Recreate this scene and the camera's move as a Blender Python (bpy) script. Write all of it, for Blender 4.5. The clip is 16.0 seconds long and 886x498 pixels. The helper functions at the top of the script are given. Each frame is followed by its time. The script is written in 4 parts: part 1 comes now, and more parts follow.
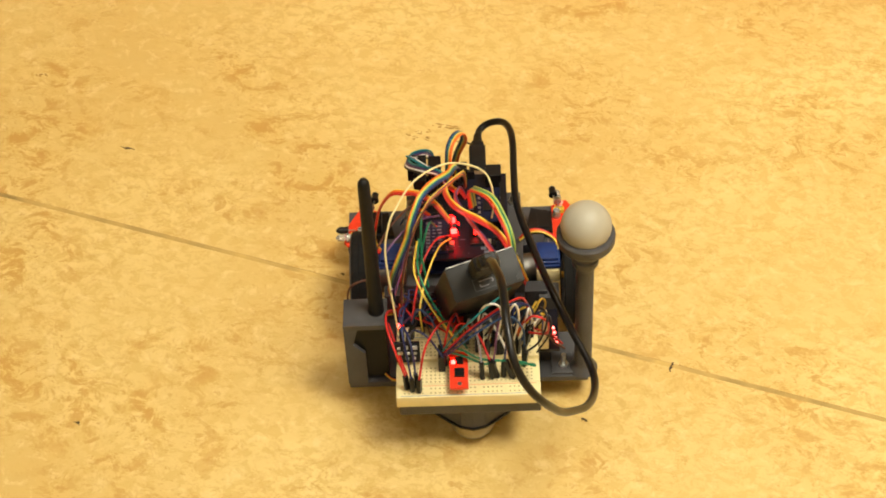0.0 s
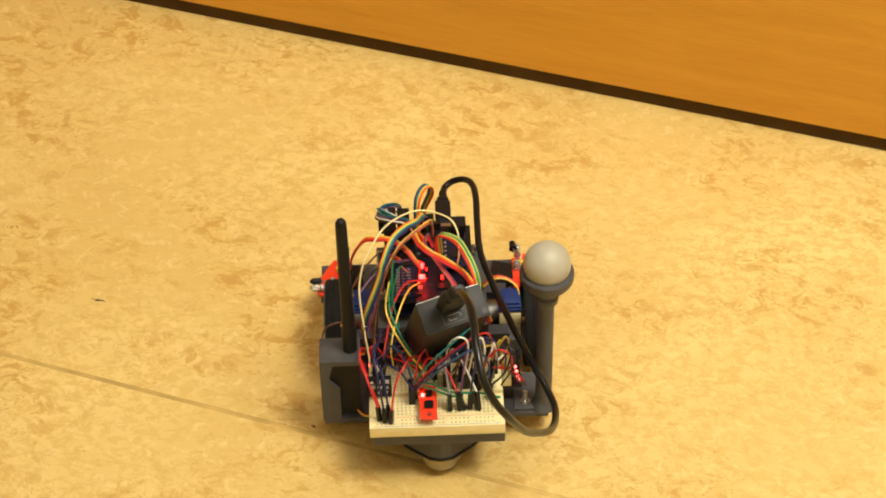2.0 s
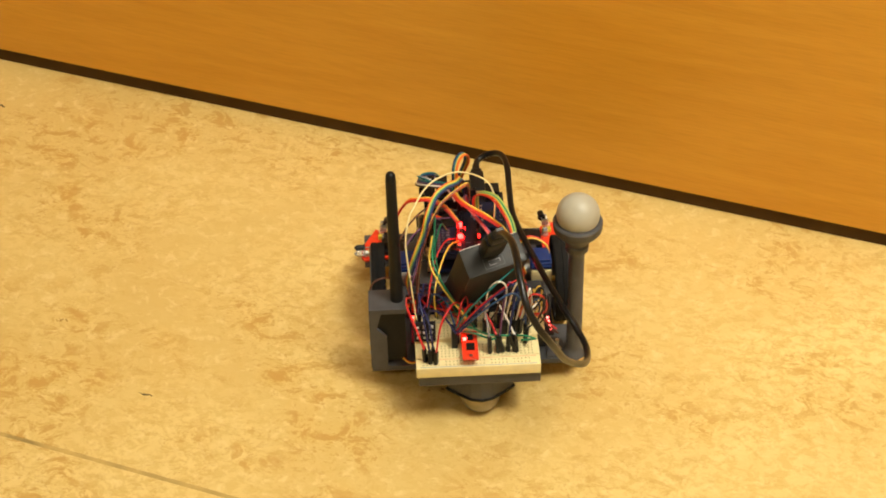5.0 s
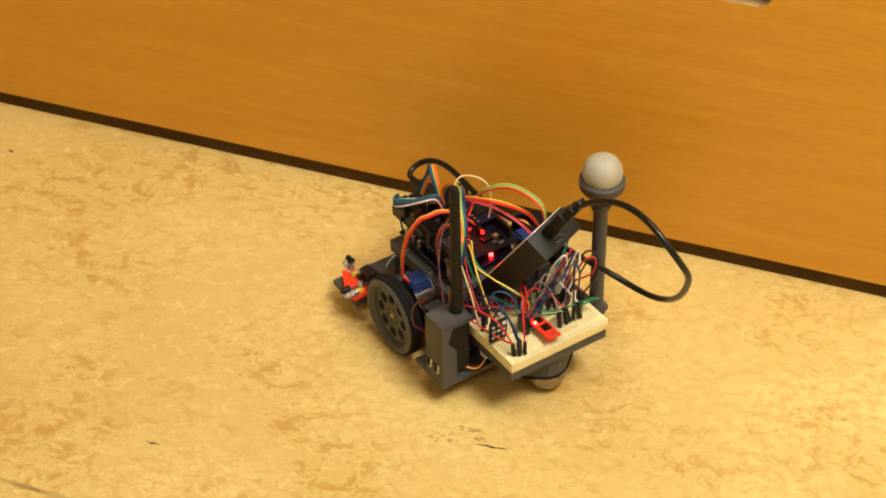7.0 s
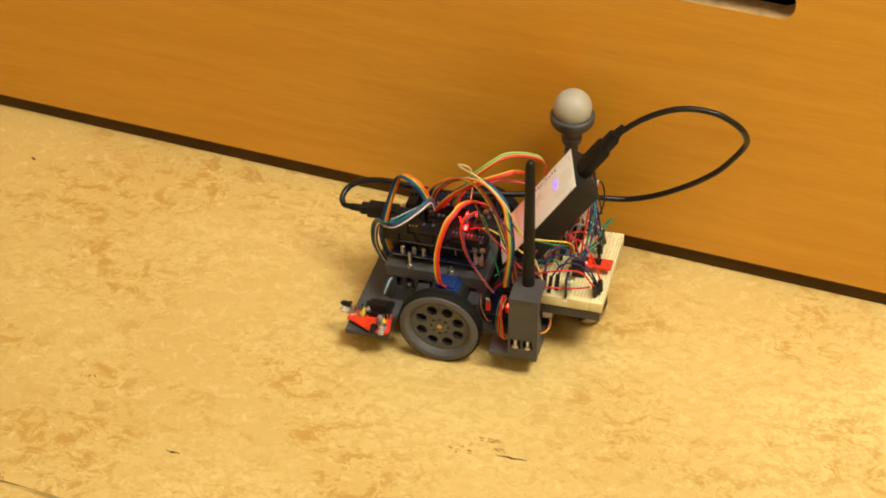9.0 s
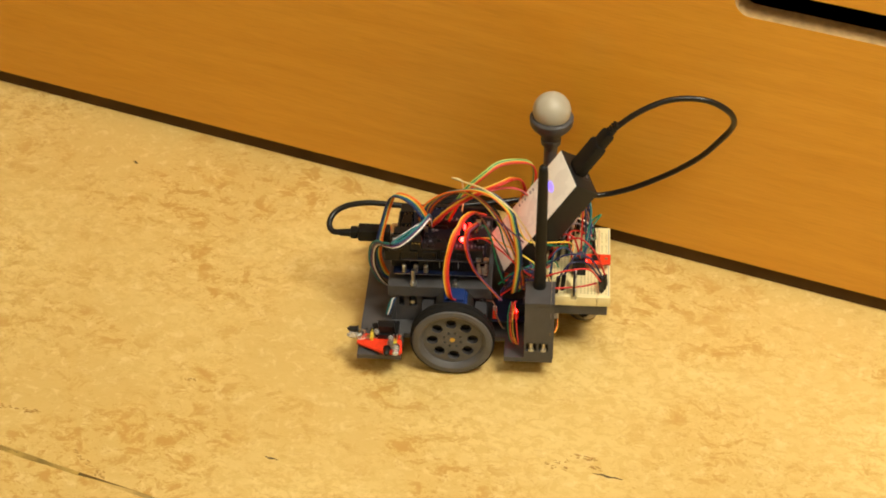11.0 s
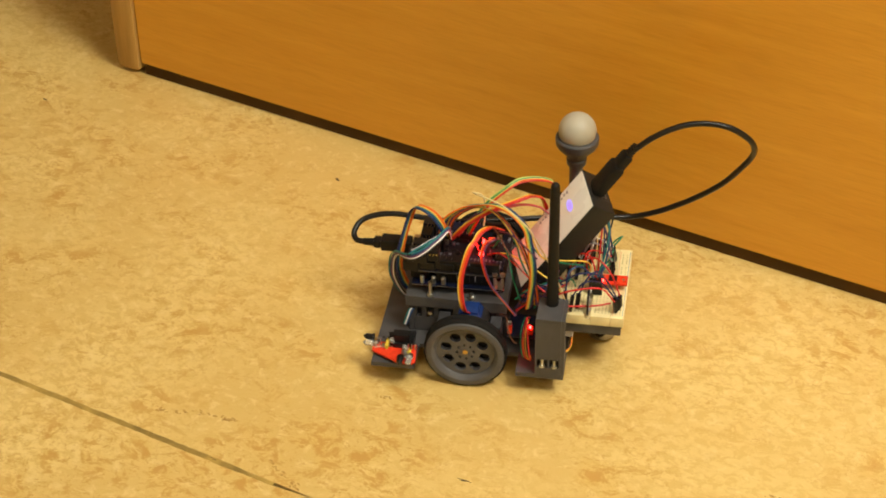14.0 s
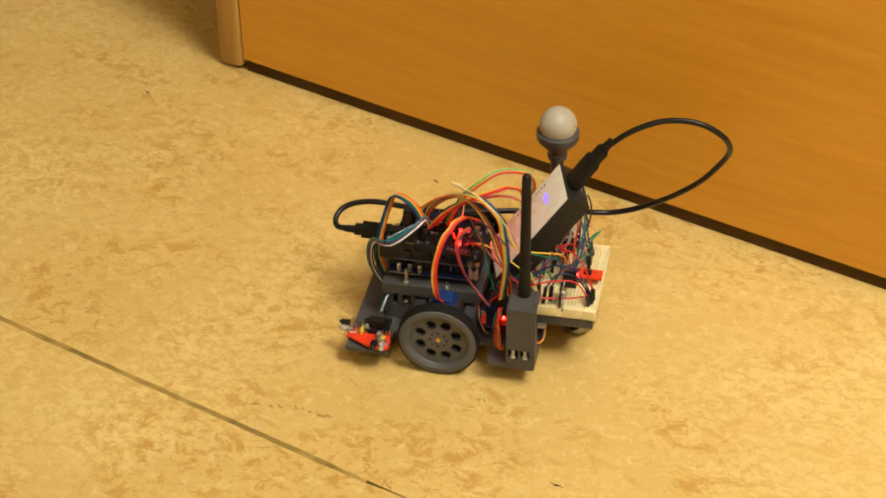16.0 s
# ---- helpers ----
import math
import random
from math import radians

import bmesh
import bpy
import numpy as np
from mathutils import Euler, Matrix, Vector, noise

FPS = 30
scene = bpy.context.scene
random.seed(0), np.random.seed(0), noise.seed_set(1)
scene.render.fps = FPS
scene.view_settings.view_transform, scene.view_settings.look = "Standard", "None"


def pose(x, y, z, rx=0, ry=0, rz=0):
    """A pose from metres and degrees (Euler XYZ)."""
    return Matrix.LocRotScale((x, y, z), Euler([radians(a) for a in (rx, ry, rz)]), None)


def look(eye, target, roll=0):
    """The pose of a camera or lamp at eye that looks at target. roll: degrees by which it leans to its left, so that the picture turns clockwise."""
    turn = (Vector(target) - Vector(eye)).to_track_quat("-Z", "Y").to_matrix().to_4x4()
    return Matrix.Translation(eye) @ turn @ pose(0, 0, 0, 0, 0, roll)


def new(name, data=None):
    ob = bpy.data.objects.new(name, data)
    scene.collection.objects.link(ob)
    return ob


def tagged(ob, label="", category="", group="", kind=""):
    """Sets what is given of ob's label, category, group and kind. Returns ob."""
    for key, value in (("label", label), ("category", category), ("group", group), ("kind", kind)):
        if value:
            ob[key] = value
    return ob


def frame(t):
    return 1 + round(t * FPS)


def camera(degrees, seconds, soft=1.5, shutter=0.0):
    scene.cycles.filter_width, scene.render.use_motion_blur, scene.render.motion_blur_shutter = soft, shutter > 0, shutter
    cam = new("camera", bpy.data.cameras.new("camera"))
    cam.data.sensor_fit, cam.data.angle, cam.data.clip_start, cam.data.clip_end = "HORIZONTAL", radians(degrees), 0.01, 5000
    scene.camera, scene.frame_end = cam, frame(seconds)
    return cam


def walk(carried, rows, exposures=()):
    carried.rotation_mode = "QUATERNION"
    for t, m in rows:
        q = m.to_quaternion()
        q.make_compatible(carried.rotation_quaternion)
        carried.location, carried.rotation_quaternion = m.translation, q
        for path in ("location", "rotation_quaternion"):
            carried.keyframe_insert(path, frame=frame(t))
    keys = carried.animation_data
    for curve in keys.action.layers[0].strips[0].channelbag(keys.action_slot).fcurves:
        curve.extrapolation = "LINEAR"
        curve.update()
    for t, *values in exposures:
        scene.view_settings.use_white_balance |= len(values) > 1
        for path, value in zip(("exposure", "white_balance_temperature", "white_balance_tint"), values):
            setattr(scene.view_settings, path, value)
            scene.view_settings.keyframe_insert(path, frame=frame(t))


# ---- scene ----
# ---- camera ----
LENS = 25.41
CAMERA_ROWS = [
    (0.0, look((0.4317, -1.1710, 0.9396), (0.1300, -0.4091, 0.0630), -2.975)),
    (0.5, look((0.4356, -1.1708, 0.9422), (0.1477, -0.3935, 0.0744), -1.966)),
    (1.0, look((0.4237, -1.1750, 0.9520), (0.1464, -0.3657, 0.1105), -1.355)),
    (1.5, look((0.4232, -1.1785, 0.9525), (0.1348, -0.3515, 0.1322), -1.336)),
    (2.0, look((0.4187, -1.1797, 0.9563), (0.1299, -0.3496, 0.1392), -1.165)),
    (2.5, look((0.4160, -1.1825, 0.9576), (0.1220, -0.3475, 0.1475), -0.923)),
    (3.0, look((0.4133, -1.1845, 0.9587), (0.1113, -0.3494, 0.1516), -0.957)),
    (3.5, look((0.4112, -1.1857, 0.9593), (0.1045, -0.3486, 0.1562), -0.952)),
    (4.0, look((0.4123, -1.1822, 0.9640), (0.0973, -0.3432, 0.1660), -1.192)),
    (4.2, look((0.4134, -1.1789, 0.9671), (0.0956, -0.3383, 0.1718), -1.371)),
    (6.3, look((0.4122, -1.1882, 0.9539), (0.0848, -0.3061, 0.2092), -0.990)),
    (6.5, look((0.4075, -1.1804, 0.9687), (0.0838, -0.3053, 0.2141), -0.908)),
    (7.0, look((0.4047, -1.1792, 0.9717), (0.0784, -0.3075, 0.2144), -0.825)),
    (7.5, look((0.4040, -1.1800, 0.9709), (0.0754, -0.3095, 0.2131), -0.845)),
    (8.0, look((0.4062, -1.1787, 0.9694), (0.0746, -0.3076, 0.2137), -0.922)),
    (8.5, look((0.4046, -1.1793, 0.9708), (0.0716, -0.3074, 0.2166), -0.869)),
    (8.7, look((0.4058, -1.1747, 0.9743), (0.0701, -0.3060, 0.2176), -0.981)),
    (10.8, look((0.3793, -1.1935, 0.9829), (0.0189, -0.3294, 0.2322), -0.421)),
    (11.0, look((0.3765, -1.1927, 0.9846), (0.0033, -0.3337, 0.2344), -0.484)),
    (11.5, look((0.3715, -1.1970, 0.9837), (-0.0235, -0.3423, 0.2398), -0.547)),
    (12.0, look((0.3651, -1.1992, 0.9853), (-0.0500, -0.3521, 0.2435), -0.777)),
    (12.5, look((0.3619, -1.2042, 0.9810), (-0.0695, -0.3619, 0.2431), -0.984)),
    (13.0, look((0.3558, -1.2079, 0.9823), (-0.0855, -0.3708, 0.2444), -0.955)),
    (13.5, look((0.3510, -1.2096, 0.9833), (-0.0994, -0.3783, 0.2443), -0.956)),
    (14.0, look((0.3464, -1.2107, 0.9858), (-0.1162, -0.3830, 0.2503), -1.043)),
    (14.5, look((0.3435, -1.2138, 0.9858), (-0.1293, -0.3884, 0.2543), -0.877)),
    (15.0, look((0.3411, -1.2168, 0.9808), (-0.1397, -0.3933, 0.2524), -0.855)),
    (15.5, look((0.3326, -1.2227, 0.9835), (-0.1562, -0.4057, 0.2530), -0.679)),
    (16.0, look((0.3310, -1.2235, 0.9820), (-0.1719, -0.4150, 0.2517), -0.698)),
]
ROBOT_ROWS = [
    (0.00, 0.1407, -0.4000, 20.12),
    (0.50, 0.1340, -0.3784, 20.37),
    (1.00, 0.1238, -0.3550, 21.13),
    (1.50, 0.1166, -0.3326, 20.63),
    (2.00, 0.1078, -0.3102, 20.35),
    (2.50, 0.1002, -0.2894, 21.31),
    (3.00, 0.0910, -0.2664, 22.02),
    (3.50, 0.0823, -0.2451, 21.90),
    (4.00, 0.0735, -0.2212, 22.35),
    (4.50, 0.0643, -0.1995, 22.40),
    (5.00, 0.0552, -0.1778, 22.44),
    (5.50, 0.0461, -0.1560, 22.49),
    (6.10, 0.0351, -0.1299, 22.75),
    (6.30, 0.0347, -0.1308, 31.05),
    (6.50, 0.0351, -0.1299, 39.15),
    (6.87, 0.0351, -0.1299, 53.55),
    (7.00, 0.0302, -0.1267, 53.95),
    (7.50, 0.0124, -0.1138, 53.81),
    (7.78, 0.0037, -0.1082, 53.81),
    (7.90, 0.0037, -0.1082, 54.41),
    (8.00, 0.0037, -0.1082, 58.36),
    (8.50, 0.0036, -0.1088, 76.80),
    (8.70, 0.0032, -0.1084, 84.96),
    (9.00, 0.0032, -0.1084, 95.50),
    (9.20, 0.0019, -0.1089, 101.00),
    (9.40, -0.0027, -0.1104, 103.80),
    (9.80, -0.0185, -0.1156, 106.90),
    (10.30, -0.0406, -0.1229, 108.90),
    (10.80, -0.0626, -0.1302, 109.47),
    (11.00, -0.0716, -0.1331, 109.29),
    (11.50, -0.0913, -0.1400, 108.49),
    (12.00, -0.1155, -0.1468, 108.77),
    (12.50, -0.1347, -0.1537, 108.79),
    (13.00, -0.1587, -0.1618, 108.57),
    (13.50, -0.1801, -0.1683, 108.87),
    (14.00, -0.2021, -0.1754, 109.58),
    (14.50, -0.2232, -0.1827, 109.72),
    (15.00, -0.2470, -0.1906, 109.53),
    (15.50, -0.2688, -0.1977, 109.54),
    (16.00, -0.2909, -0.2056, 109.74),
]

cam = camera(LENS, 16.0, soft=1.85)
walk(cam, CAMERA_ROWS)

# ---- world and light ----
world = bpy.data.worlds.new("world")
scene.world = world
world.use_nodes = True
world.node_tree.nodes["Background"].inputs[0].default_value = (0.5, 0.45, 0.4, 1)
world.node_tree.nodes["Background"].inputs[1].default_value = 0.02
scene.view_settings.exposure = 0.69

LAMP_COLOUR = (1.0, 0.955, 0.795)


def area_lamp(x, y, z, sx, sy, watts):
    data = bpy.data.lights.new("area_lamp", "AREA")
    data.shape, data.size, data.size_y = "RECTANGLE", sx, sy
    data.energy, data.color = watts, LAMP_COLOUR
    lamp = new("area_lamp", data)
    lamp.matrix_basis = pose(x, y, z)
    return lamp


area_lamp(1.18, -0.60, 2.36, 0.8, 0.8, 37)
area_lamp(0.05, -0.10, 2.36, 0.5, 0.5, 3)
# fill from behind the camera, added to brighten the cabinet front
area_lamp(0.20, -2.4, 2.36, 1.2, 0.15, 5)


# ---- materials ----
def material(name, colour, rough=0.5, metal=0.0, emit=None, power=0.0, vary=0.0, scale=200.0, bump=0.0, bscale=400.0, ior=1.45, coat=0.0, spec=0.5):
    m = bpy.data.materials.new(name)
    m.use_nodes = True
    nt = m.node_tree
    b = nt.nodes["Principled BSDF"]
    b.inputs["Base Color"].default_value = (*colour, 1)
    b.inputs["Roughness"].default_value = rough
    b.inputs["Metallic"].default_value = metal
    b.inputs["IOR"].default_value = ior
    b.inputs["Coat Weight"].default_value = coat
    b.inputs["Specular IOR Level"].default_value = spec
    if emit:
        b.inputs["Emission Color"].default_value = (*emit, 1)
        b.inputs["Emission Strength"].default_value = power
    if vary or bump:
        co = nt.nodes.new("ShaderNodeTexCoord")
    if vary:
        n = nt.nodes.new("ShaderNodeTexNoise")
        n.inputs["Scale"].default_value, n.inputs["Detail"].default_value = scale, 5
        nt.links.new(co.outputs["Object"], n.inputs["Vector"])
        r = nt.nodes.new("ShaderNodeValToRGB")
        r.color_ramp.elements[0].position, r.color_ramp.elements[1].position = 0.3, 0.7
        r.color_ramp.elements[0].color = (*[c * (1 - vary) for c in colour], 1)
        r.color_ramp.elements[1].color = (*[min(1, c * (1 + vary)) for c in colour], 1)
        nt.links.new(n.outputs["Fac"], r.inputs["Fac"])
        nt.links.new(r.outputs["Color"], b.inputs["Base Color"])
        rr = nt.nodes.new("ShaderNodeMapRange")
        rr.inputs["To Min"].default_value, rr.inputs["To Max"].default_value = max(0.03, rough - 0.08), min(1, rough + 0.08)
        nt.links.new(n.outputs["Fac"], rr.inputs["Value"])
        nt.links.new(rr.outputs["Result"], b.inputs["Roughness"])
    if bump:
        n2 = nt.nodes.new("ShaderNodeTexNoise")
        n2.inputs["Scale"].default_value, n2.inputs["Detail"].default_value = bscale, 3
        nt.links.new(co.outputs["Object"], n2.inputs["Vector"])
        bu = nt.nodes.new("ShaderNodeBump")
        bu.inputs["Strength"].default_value, bu.inputs["Distance"].default_value = bump, 0.0005
        nt.links.new(n2.outputs["Fac"], bu.inputs["Height"])
        nt.links.new(bu.outputs["Normal"], b.inputs["Normal"])
    return m


def printed_plastic(name, colour):
    """Grey filament plastic with fine layer lines."""
    m = material(name, colour, 0.48, vary=0.14, scale=90)
    nt = m.node_tree
    co = nt.nodes.new("ShaderNodeTexCoord")
    w = nt.nodes.new("ShaderNodeTexWave")
    w.bands_direction = "Z"
    w.inputs["Scale"].default_value, w.inputs["Distortion"].default_value = 800, 0.6
    nt.links.new(co.outputs["Object"], w.inputs["Vector"])
    bu = nt.nodes.new("ShaderNodeBump")
    bu.inputs["Strength"].default_value, bu.inputs["Distance"].default_value = 0.25, 0.0002
    nt.links.new(w.outputs["Fac"], bu.inputs["Height"])
    nt.links.new(bu.outputs["Normal"], nt.nodes["Principled BSDF"].inputs["Normal"])
    return m


def linoleum():
    m = bpy.data.materials.new("marbled_linoleum")
    m.use_nodes = True
    nt = m.node_tree
    L = nt.links
    b = nt.nodes["Principled BSDF"]
    co = nt.nodes.new("ShaderNodeTexCoord")

    def stretched(sx, sy, turn):
        mp = nt.nodes.new("ShaderNodeMapping")
        mp.inputs["Scale"].default_value = (sx, sy, 1)
        mp.inputs["Rotation"].default_value = (0, 0, radians(turn))
        L.new(co.outputs["Object"], mp.inputs["Vector"])
        return mp

    def noise_of(mp, scale, detail, rough, dist):
        n = nt.nodes.new("ShaderNodeTexNoise")
        n.inputs["Scale"].default_value, n.inputs["Detail"].default_value = scale, detail
        n.inputs["Roughness"].default_value, n.inputs["Distortion"].default_value = rough, dist
        L.new(mp.outputs["Vector"], n.inputs["Vector"])
        return n

    def ramp(n, stops):
        r = nt.nodes.new("ShaderNodeValToRGB")
        e = r.color_ramp.elements
        while len(e) < len(stops):
            e.new(0.5)
        for k, (at, c) in enumerate(stops):
            e[k].position, e[k].color = at, (*c, 1) if len(c) == 3 else c
        L.new(n.outputs["Fac"], r.inputs["Fac"])
        return r

    def mix(a, c, fac, mode="MIX"):
        x = nt.nodes.new("ShaderNodeMix")
        x.data_type, x.blend_type = "RGBA", mode
        L.new(a, x.inputs["A"])
        if isinstance(c, tuple):
            x.inputs["B"].default_value = (*c, 1)
        else:
            L.new(c, x.inputs["B"])
        L.new(fac, x.inputs["Factor"])
        return x.outputs["Result"]

    def times(p, q):
        x = nt.nodes.new("ShaderNodeMath")
        x.operation = "MULTIPLY"
        L.new(p.outputs["Color"], x.inputs[0])
        L.new(q.outputs["Color"], x.inputs[1])
        return x.outputs["Value"]

    one = stretched(0.88, 1.0, 20)
    two = stretched(0.78, 1.0, -24)
    clouds = ramp(noise_of(one, 5, 6, 0.62, 0.5), [(0.36, FLOOR_B), (0.66, FLOOR_A)])
    patch = ramp(noise_of(two, 9, 7, 0.68, 0.5), [(0.42, (0.06, 0.06, 0.06)), (0.60, (1, 1, 1))])
    flakes = ramp(noise_of(two, 125, 7, 0.70, 0.55), [(0.47, (0, 0, 0)), (0.55, (1, 1, 1))])
    pale = ramp(noise_of(one, 100, 7, 0.72, 0.6), [(0.535, (0, 0, 0)), (0.63, (0.6, 0.6, 0.6))])
    dark = ramp(noise_of(two, 66, 9, 0.74, 0.6), [(0.505, (0, 0, 0)), (0.575, (0.88, 0.88, 0.88))])
    fine = ramp(noise_of(one, 210, 6, 0.74, 0.8), [(0.55, (0, 0, 0)), (0.66, (1, 1, 1))])
    c = mix(clouds.outputs["Color"], FLOOR_C, flakes.outputs["Color"])
    c = mix(c, FLOOR_PALE, pale.outputs["Color"])
    c = mix(c, FLOOR_D, times(dark, patch))
    c = mix(c, FLOOR_D, times(fine, patch))
    L.new(c, b.inputs["Base Color"])
    rg = nt.nodes.new("ShaderNodeMapRange")
    rg.inputs["To Min"].default_value, rg.inputs["To Max"].default_value = 0.36, 0.55
    L.new(noise_of(one, 25, 4, 0.6, 0.5).outputs["Fac"], rg.inputs["Value"])
    L.new(rg.outputs["Result"], b.inputs["Roughness"])
    bu = nt.nodes.new("ShaderNodeBump")
    bu.inputs["Strength"].default_value, bu.inputs["Distance"].default_value = 0.12, 0.001
    L.new(noise_of(one, 260, 3, 0.6, 0.3).outputs["Fac"], bu.inputs["Height"])
    L.new(bu.outputs["Normal"], b.inputs["Normal"])
    return m


FLOOR_A = (0.70, 0.525, 0.200)
FLOOR_B = (0.585, 0.398, 0.126)
FLOOR_C = (0.590, 0.405, 0.127)
FLOOR_D = (0.462, 0.258, 0.052)
FLOOR_PALE = (0.72, 0.555, 0.240)


def veneer(name, dark, light, rough=0.34, along="X", scale=1.0):
    m = bpy.data.materials.new(name)
    m.use_nodes = True
    nt = m.node_tree
    L = nt.links
    b = nt.nodes["Principled BSDF"]
    co = nt.nodes.new("ShaderNodeTexCoord")
    mp = nt.nodes.new("ShaderNodeMapping")
    mp.inputs["Scale"].default_value = (1.1, 1, 15) if along == "X" else (15, 15, 1.1)
    mp.inputs["Rotation"].default_value = (0, radians(4), 0)
    L.new(co.outputs["Object"], mp.inputs["Vector"])
    n = nt.nodes.new("ShaderNodeTexNoise")
    n.inputs["Scale"].default_value, n.inputs["Detail"].default_value = 5 * scale, 8
    n.inputs["Roughness"].default_value, n.inputs["Distortion"].default_value = 0.62, 0.5
    L.new(mp.outputs["Vector"], n.inputs["Vector"])
    mp2 = nt.nodes.new("ShaderNodeMapping")
    mp2.inputs["Scale"].default_value = (7, 1, 160) if along == "X" else (160, 160, 7)
    mp2.inputs["Rotation"].default_value = (0, radians(3), 0)
    L.new(co.outputs["Object"], mp2.inputs["Vector"])
    f = nt.nodes.new("ShaderNodeTexNoise")
    f.inputs["Scale"].default_value, f.inputs["Detail"].default_value = 6, 3
    L.new(mp2.outputs["Vector"], f.inputs["Vector"])
    r = nt.nodes.new("ShaderNodeValToRGB")
    r.color_ramp.elements[0].position, r.color_ramp.elements[1].position = 0.30, 0.68
    r.color_ramp.elements[0].color, r.color_ramp.elements[1].color = (*dark, 1), (*light, 1)
    L.new(n.outputs["Fac"], r.inputs["Fac"])
    r2 = nt.nodes.new("ShaderNodeValToRGB")
    r2.color_ramp.elements[0].position, r2.color_ramp.elements[1].position = 0.35, 0.55
    r2.color_ramp.elements[0].color, r2.color_ramp.elements[1].color = (0.93, 0.92, 0.90, 1), (1, 1, 1, 1)
    L.new(f.outputs["Fac"], r2.inputs["Fac"])
    x = nt.nodes.new("ShaderNodeMix")
    x.data_type, x.blend_type = "RGBA", "MULTIPLY"
    x.inputs["Factor"].default_value = 1
    L.new(r.outputs["Color"], x.inputs["A"])
    L.new(r2.outputs["Color"], x.inputs["B"])
    L.new(x.outputs["Result"], b.inputs["Base Color"])
    b.inputs["Roughness"].default_value = rough
    bu = nt.nodes.new("ShaderNodeBump")
    bu.inputs["Strength"].default_value, bu.inputs["Distance"].default_value = 0.06, 0.0005
    L.new(f.outputs["Fac"], bu.inputs["Height"])
    L.new(bu.outputs["Normal"], b.inputs["Normal"])
    return m


MARKS = [
    (-0.1373, -0.3304, -0.1267, -0.3296, 1),
    (0.0482, -0.2616, 0.0641, -0.2590, 0),
    (0.0603, -0.2460, 0.0800, -0.2421, 0),
    (0.0740, -0.2514, 0.0870, -0.2503, 0),
    (0.0825, -0.2555, 0.1040, -0.2538, 1),
    (0.0530, -0.2552, 0.0628, -0.2529, 0),
    (0.2756, -0.4102, 0.2758, -0.4016, 1),
    (0.2345, -0.4604, 0.2387, -0.4627, 1),
    (-0.0584, -0.5579, -0.0541, -0.5588, 1),
    (-0.2291, -0.2790, -0.2195, -0.2817, 0),
    (-0.3122, -0.3947, -0.2930, -0.3945, 1),
    (-0.2654, -0.3782, -0.2496, -0.3846, 0),
    (-0.2496, -0.3846, -0.2304, -0.3936, 0),
    (-0.3701, -0.3711, -0.3430, -0.3608, 0),
    (-0.3394, -0.3586, -0.3085, -0.3532, 0),
    (-0.4027, -0.0571, -0.3975, -0.0583, 1),
    (-0.7048, -0.0727, -0.6993, -0.0740, 1),
    (0.0520, -0.3945, 0.0552, -0.3955, 1),
    (-0.4026, -0.0565, -0.3984, -0.0591, 1),
    (-0.3213, -0.3567, -0.3077, -0.3549, 0),
]
LINO = linoleum()
LINO_EDGE = material("linoleum_joint", (0.31, 0.205, 0.048), 0.8, vary=0.5, scale=45)
LINO_EDGE_CLEAN = material("clean_linoleum_joint", (0.46, 0.31, 0.095), 0.75, vary=0.4, scale=28)
SCUFF = material("rubber_scuff", (0.085, 0.055, 0.022), 0.8)
SCUFF_PALE = material("faint_scuff", (0.37, 0.215, 0.055), 0.75, vary=0.3, scale=300)
VENEER = veneer("beech_veneer", (0.615, 0.287, 0.0235), (0.69, 0.342, 0.035))
BEECH = veneer("solid_beech", (0.36, 0.20, 0.045), (0.50, 0.30, 0.085), 0.45, "Z")
CHIPBOARD = material("raw_board_edge", (0.45, 0.29, 0.12), 0.75, vary=0.2, scale=150)
# near-black: the shade inside the cabinet is put into the colour
INNER = material("shaded_inside", (0.014, 0.009, 0.005), 0.85, spec=0.1, vary=0.2, scale=30)
# brown-black that paints the shade in the gap below the front
GAP_SHADE = material("gap_shade_brown", (0.075, 0.040, 0.012), 0.8, vary=0.2, scale=20, spec=0.1)
# walls and ceiling are unseen; their tones set how bounced light fills the shade
WALL = material("wall_paint", (0.50, 0.40, 0.23), 0.8, vary=0.04, scale=3, bump=0.1, bscale=120)
CEIL = material("ceiling_paint", (0.62, 0.57, 0.47), 0.85, vary=0.03, scale=3)
GLOW = material("lamp_diffuser", (0.9, 0.88, 0.82), 0.5, emit=(1.0, 0.955, 0.795), power=6)

GREY = printed_plastic("grey_printed_plastic", (0.061, 0.059, 0.062))
GREY_DARK = printed_plastic("dark_printed_plastic", (0.038, 0.037, 0.041))
RIM = printed_plastic("wheel_grey_plastic", (0.082, 0.079, 0.082))
RUBBER = material("black_rubber", (0.010, 0.0095, 0.009), 0.8, spec=0.15, vary=0.3, scale=300, bump=0.2, bscale=900)
BLACK = material("black_plastic", (0.007, 0.0068, 0.007), 0.38, spec=0.35, vary=0.25, scale=200)
BLACK_MATT = material("matt_black_plastic", (0.007, 0.0067, 0.0063), 0.5, spec=0.28, vary=0.25, scale=300, bump=0.12, bscale=1200)
BANK_BLACK = material("power_bank_shell", (0.012, 0.0113, 0.010), 0.5, spec=0.4, vary=0.2, scale=300, bump=0.12, bscale=1200)
PRINT_GREY = material("grey_face_print", (0.22, 0.20, 0.21), 0.5)
PRINT_DIM = material("dull_board_print", (0.12, 0.13, 0.16), 0.6)
HOUSING_CLEAR = material("milky_plug", (0.30, 0.28, 0.27), 0.25, vary=0.2, scale=300)
BLACK_GLOSS = material("cable_sheath", (0.007, 0.0065, 0.0065), 0.3, spec=0.4)
